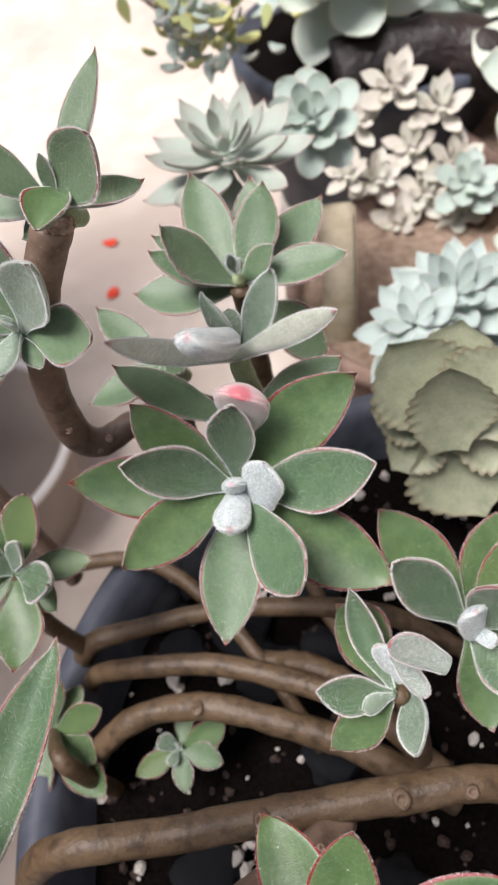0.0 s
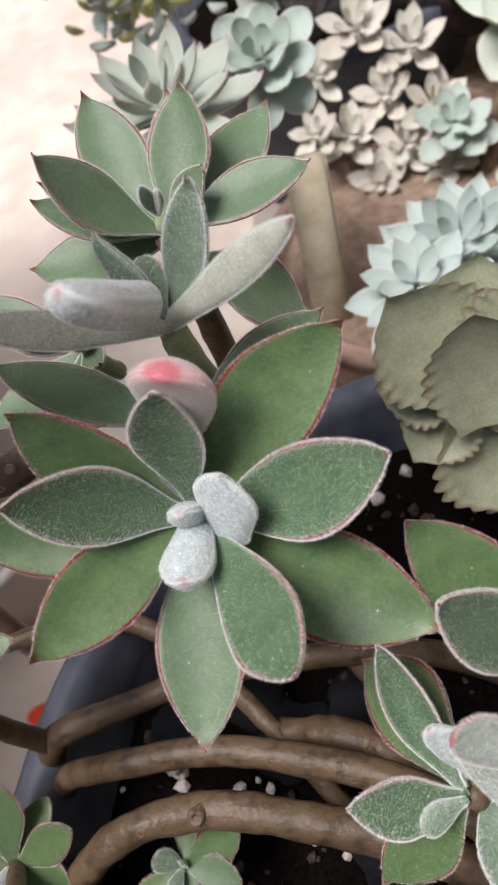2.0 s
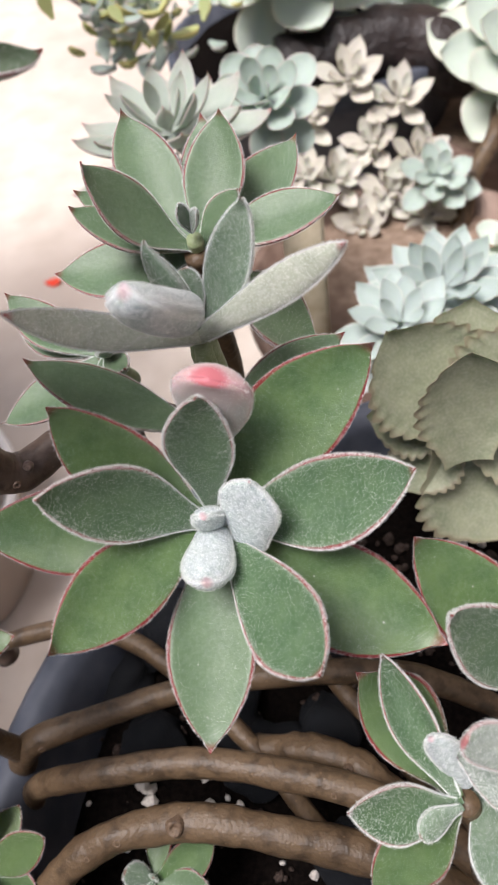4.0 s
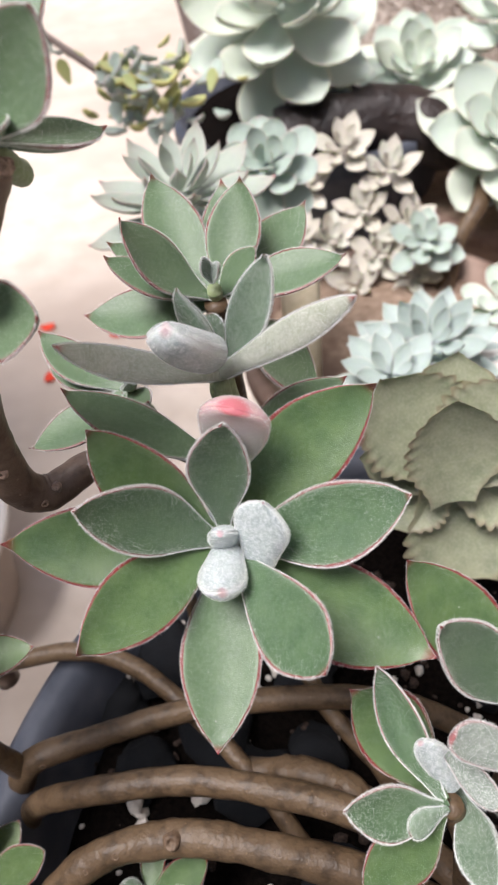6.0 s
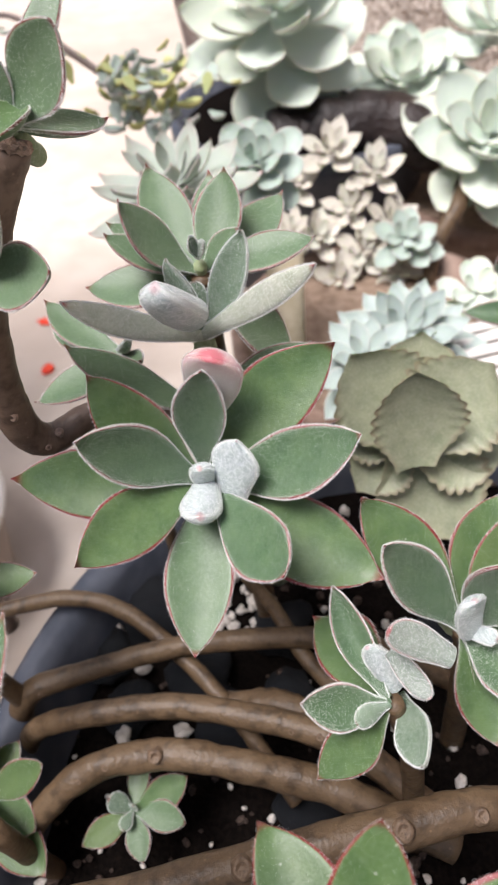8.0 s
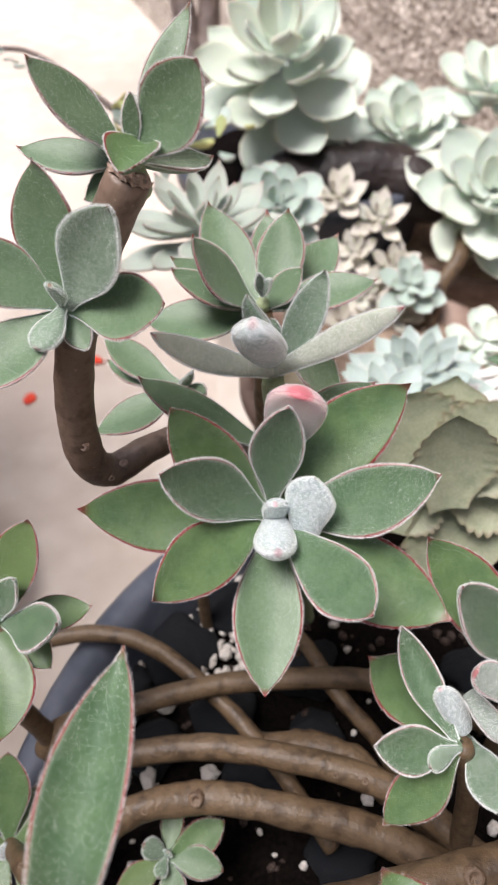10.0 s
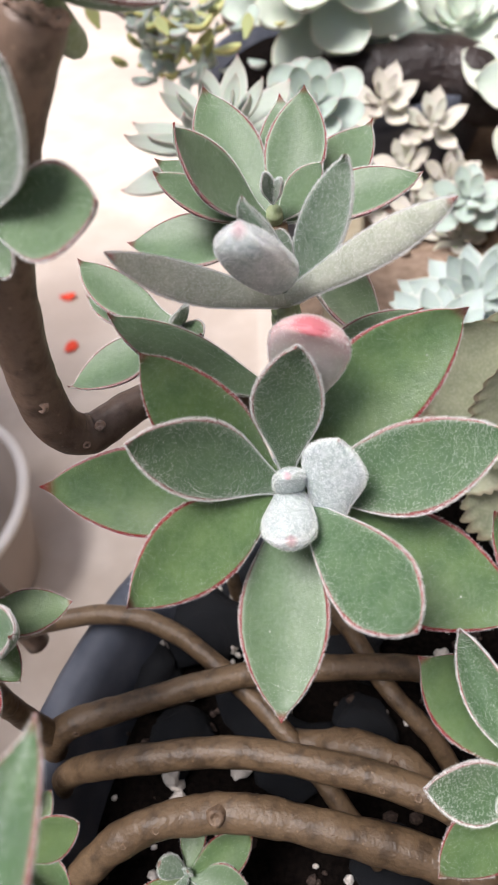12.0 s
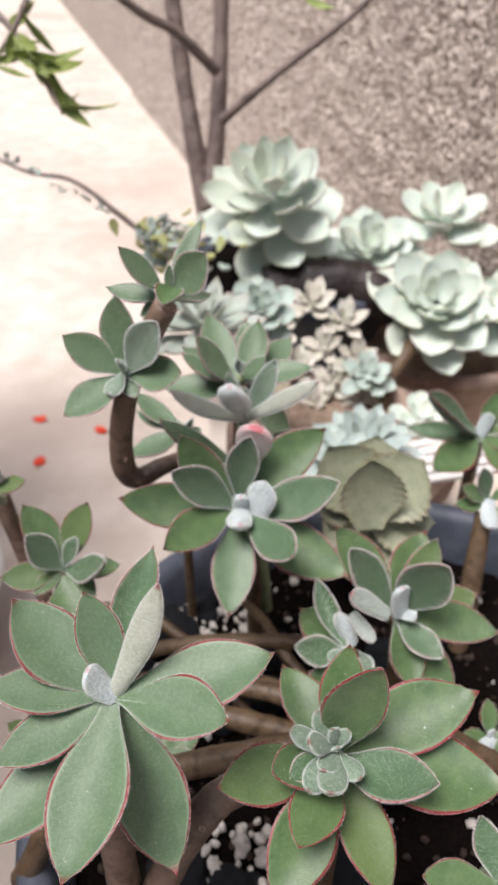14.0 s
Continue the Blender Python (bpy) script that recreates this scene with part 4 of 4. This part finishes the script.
GHOST = [(0.118, 0.63, -0.015, 0.036), (0.085, 0.615, -0.035, 0.030), (0.13, 0.60, -0.055, 0.032), (0.155, 0.615, -0.03, 0.034), (0.10, 0.575, -0.065, 0.030), (0.075, 0.57, -0.055, 0.026), (0.14, 0.57, -0.08, 0.034), (0.165, 0.58, -0.06, 0.032), (0.115, 0.55, -0.095, 0.030), (0.17, 0.55, -0.09, 0.034)]
for i, (x, y, z, r) in enumerate(GHOST):
    spiral_rosette("ghost_plant", (x - 0.02, y, z + 0.005), (0.3 * math.sin(i * 2.1), -0.5, 0.8), r, 13, M_GHOST, "pale beige star-shaped ghost plant rosette", BACK, seed=20 + i, inner=70, outer=10, shape=POINTED, ratio=0.5, thick=0.16)

# scalloped leaves beside the bowl's far rim
kal = thing("scalloped_plant", Matrix.Translation((0.0858, 0.2453, 0.0276)) @ axis_matrix((0, -0.7, 0.7)), "dull olive succulent with broad scalloped leaves", "succulent")
for az, el, L, wd, foot, up in ((80, 6, 0.050, 1.0, 0, -2), (122, 15, 0.050, 1.0, 0, 0), (41, 20, 0.050, 1.0, 0, 0), (-67, -10, 0.055, 1.05, 0, -6), (-139, -5, 0.034, 0.95, 0, -5), (165, 0, 0.036, 0.85, 0, -4), (-10, -4, 0.048, 0.9, 0, -5), (92, 36, 0.052, 0.80, -0.012, 3)):
    ob = new("leaf", leaf_mesh("leaf", L, L * wd, 0.004, 0.30, 0.08, (0.48, 0.46, 2.0), 0.03, az, M_KAL, 10, 80, 12))
    ob.parent = kal
    ob.matrix_basis = Matrix.Translation((0, 0, up / 1000)) @ leaf_pose(az, el, foot)
stem([(0.212, 0.61, -0.045), (0.199, 0.575, -0.046), (0.180, 0.559, -0.068), (0.170, 0.541, -0.093), (0.151, 0.531, -0.11)], [0.007, 0.007, 0.0068, 0.0065, 0.006], "bare tan stem curving down from a pale rosette", seed=49)
stake = thing("wooden_stake", Matrix.Translation((0.042, 0.425, LEDGE)), "pale weathered wooden stake among the pots", "stake")
part("stake_post", slab(-0.012, -0.006, 0, 0.012, 0.006, 0.224, 0.002), M_STAKE, stake)
stem([(0.095, 0.26, -0.06), (0.094, 0.258, -0.01), (0.090, 0.25, 0.03)], [0.004, 0.004, 0.0035], TAN, seed=41)

stem([(0.15, 0.20, -0.06), (0.155, 0.215, -0.02), (0.162, 0.24, 0.028)], [0.007, 0.007, 0.0055], TAN, seed=43)
stem([(0.19, 0.33, -0.08), (0.187, 0.328, -0.02), (0.185, 0.325, 0.028)], [0.005, 0.005, 0.0045], TAN, seed=44)

# pots behind the bowl
def pot(name, centre, radius, z0, z1, material, label, earth=M_SOIL):
    p = thing(name, Matrix.Translation((centre[0], centre[1], z0)), label, "plant pot", "pots on the ledge")
    h = z1 - z0
    part("pot_wall", lathe([(0, 0), (radius * 0.75, 0), (radius * 0.95, h - 0.02), (radius, h - 0.02), (radius, h), (radius * 0.93, h), (radius * 0.9, h - 0.02), (0, h - 0.02)]), material, p)
    s = part("pot_soil", soil_sheet(radius * 0.91, h - 0.016, 0.003, centre[0], 16, 48), earth, p, "bare soil")
    return p


pot("pot", (0.09, 0.78), 0.14, LEDGE, -0.03, M_POT, "black plastic pot of pale echeveria")
pot("pot", (0.285, 0.72), 0.13, LEDGE, -0.09, M_BROWNPOT, "brown clay pot of pale echeveria", M_TANSOIL)
pot("pot", (0.115, 0.47), 0.115, LEDGE, -0.078, M_BROWNPOT, "brown clay pot of small succulents", M_TANSOIL)
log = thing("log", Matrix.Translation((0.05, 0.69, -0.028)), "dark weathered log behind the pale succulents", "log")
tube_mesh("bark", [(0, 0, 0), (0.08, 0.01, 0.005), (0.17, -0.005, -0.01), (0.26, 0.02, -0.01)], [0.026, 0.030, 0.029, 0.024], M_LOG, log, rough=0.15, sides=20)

# shrub behind
shrub = thing("shrub", Matrix.Translation((-0.015, 0.95, -0.05)), "bare grey-brown shrub with thin branches", "shrub")
tube_mesh("trunk", [(0, 0, 0), (-0.02, 0.05, 0.10), (-0.04, 0.10, 0.22), (-0.06, 0.14, 0.40), (-0.07, 0.17, 0.7)], [0.016, 0.014, 0.012, 0.010, 0.007], M_TRUNK, shrub, seed=51)
tube_mesh("branch", [(-0.005, 0.01, 0.02), (0.012, 0.06, 0.12), (0.02, 0.12, 0.27), (0.025, 0.15, 0.5)], [0.015, 0.013, 0.011, 0.008], M_TRUNK, shrub, seed=52)
tube_mesh("branch", [(0.018, 0.02, 0.145), (0.07, 0.01, 0.19), (0.12, 0.0, 0.23), (0.19, -0.01, 0.285), (0.26, -0.02, 0.36)], [0.007, 0.006, 0.005, 0.004, 0.003], M_TRUNK, shrub, seed=53)
tube_mesh("branch", [(0.012, 0.06, 0.20), (-0.04, 0.03, 0.25), (-0.09, 0.0, 0.28), (-0.16, -0.05, 0.34)], [0.008, 0.007, 0.006, 0.004], M_TRUNK, shrub, seed=54)

# leafy twigs hanging in
def leafy_twig(base, paths, leaves, size, label, seed):
    twig = thing("leafy_twig", Matrix.Translation(base), label, "shrub", "leafy twigs over the yard")
    rng = random.Random(seed)
    for k, path in enumerate(paths):
        tube_mesh("branch", [Vector(p) - Vector(base) for p in path], [0.0034 - 0.0022 * i / (len(path) - 1) for i in range(len(path))], M_TRUNK, twig, seed=55 + k, steps=8)
        C, _ = smooth_path([Vector(p) - Vector(base) for p in path], [1] * len(path), 10)
        for i in range(leaves):
            at = C[int(len(C) * (0.25 + 0.74 * (i + rng.random()) / leaves))]
            L = size * rng.uniform(0.7, 1.25)
            ob = new("leaf", leaf_mesh("leaf", L, L * 0.27, 0.0008, 0.4, 0.07, LANCE, 0.08 * rng.uniform(-1, 1), i, M_SHRUB, 0, 12, 6))
            ob.parent = twig
            ob.matrix_basis = Matrix.Translation(at) @ pose(0, 0, 0, rng.uniform(-75, 15), rng.uniform(-50, 50), rng.uniform(-170, 10))
    return twig


leafy_twig((-0.215, 0.645, 0.275), [[(-0.215, 0.645, 0.275), (-0.180, 0.622, 0.245), (-0.160, 0.605, 0.220), (-0.140, 0.580, 0.190)], [(-0.164, 0.642, 0.280), (-0.181, 0.622, 0.248), (-0.205, 0.602, 0.219)]], 12, 0.046, "thin twig with narrow light green leaves", 5)
leafy_twig((0.045, 0.62, 0.32), [[(0.045, 0.62, 0.32), (0.060, 0.610, 0.292), (0.067, 0.602, 0.277)]], 4, 0.034, "twig end with a few green leaves", 6)
rng = random.Random(5)

# yellow sedum with a trailing stem
sed = thing("sedum", Matrix.Translation((-0.06, 0.66, 0.01)), "yellow-green sedum with a long trailing stem", "succulent")
tube_mesh("stem", [(0, 0, 0.02), (-0.05, 0.03, 0.05), (-0.11, 0.09, 0.07), (-0.18, 0.16, 0.06), (-0.26, 0.22, 0.075)], [0.0035, 0.003, 0.0025, 0.002, 0.0015], M_TRUNK, sed, seed=56)
seedl = [leaf_mesh("leaf", 1, 0.62, 0.34, 0.1, 0.05, SPOON, 0, i, M_YEL if i == 1 else M_BLUE2, 0, 10, 6) for i in range(3)]
for i in range(130):
    u = rng.random()
    near = i < 105
    c = Vector((rng.gauss(0, 0.022), rng.gauss(0, 0.02), rng.uniform(0.0, 0.05))) if near else Vector((-0.05 - 0.2 * u, 0.03 + 0.18 * u, 0.05 + 0.03 * u))
    ob = new("leaf", seedl[i % 3] if near else seedl[0])
    ob.parent = sed
    s = rng.uniform(0.012, 0.022) * (1 if near else 0.6)
    ob.matrix_basis = Matrix.Translation(c) @ leaf_pose(rng.uniform(0, 360), rng.uniform(0, 70)) @ Matrix.Scale(s, 4)

# white slotted rack, bucket and petals
rack = thing("slotted_rack", Matrix.Translation((0.20, 0.40, -0.05)) @ pose(0, 0, 0, 0, 0, 12), "white plastic slotted rack between the pots", "rack")
for i in range(5):
    part("slat", slab(-0.06, i * 0.012 - 0.03, -0.004, 0.10, i * 0.012 - 0.023, 0.004, 0.0015), M_WHITE, rack)
for x in (-0.06, 0.095):
    part("end_rail", slab(x, -0.034, -0.006, x + 0.006, 0.03, 0.003, 0.0015), M_WHITE, rack)
    for y in (-0.03, 0.024):
        part("leg", slab(x, y, LEDGE + 0.05, x + 0.006, y + 0.006, -0.006, 0.001), M_WHITE, rack)
basin = thing("basin", Matrix.Translation((-0.435, 0.535, FLOOR)), "tan white-rimmed plastic basin standing on the floor", "basin")
part("basin_wall", lathe([(0, 0), (0.11, 0), (0.118, 0.008), (0.141, 0.137), (0.139, 0.146), (0.114, 0.014), (0, 0.010)], 80), M_BASIN, basin)
part("rim", lathe([(0.142, 0.138), (0.147, 0.139), (0.151, 0.144), (0.151, 0.150), (0.145, 0.152), (0.139, 0.149), (0.142, 0.138)], 80), M_WHITE, basin, "white rolled rim")
for i, (x, y) in enumerate(((-0.36, 1.095), (-0.336, 0.957), (-0.232, 1.055), (-0.355, 0.333))):
    bm = bmesh.new()
    bmesh.ops.create_uvsphere(bm, u_segments=14, v_segments=8, radius=1)
    for v in bm.verts:
        v.co = Vector((v.co.x * 0.014, v.co.y * 0.010 * (1 + 0.3 * v.co.x), v.co.z * 0.0015 + 0.004 * v.co.x ** 2 + 0.002 * noise.noise(v.co * 2)))
    pt = part("petal", bm, M_PETAL)
    pt.matrix_basis = pose(x, y, FLOOR + 0.003, 4, 0, 70 * i)
    tagged(pt, "fallen bright red flower petal on the floor", "petal", "fallen red petals")
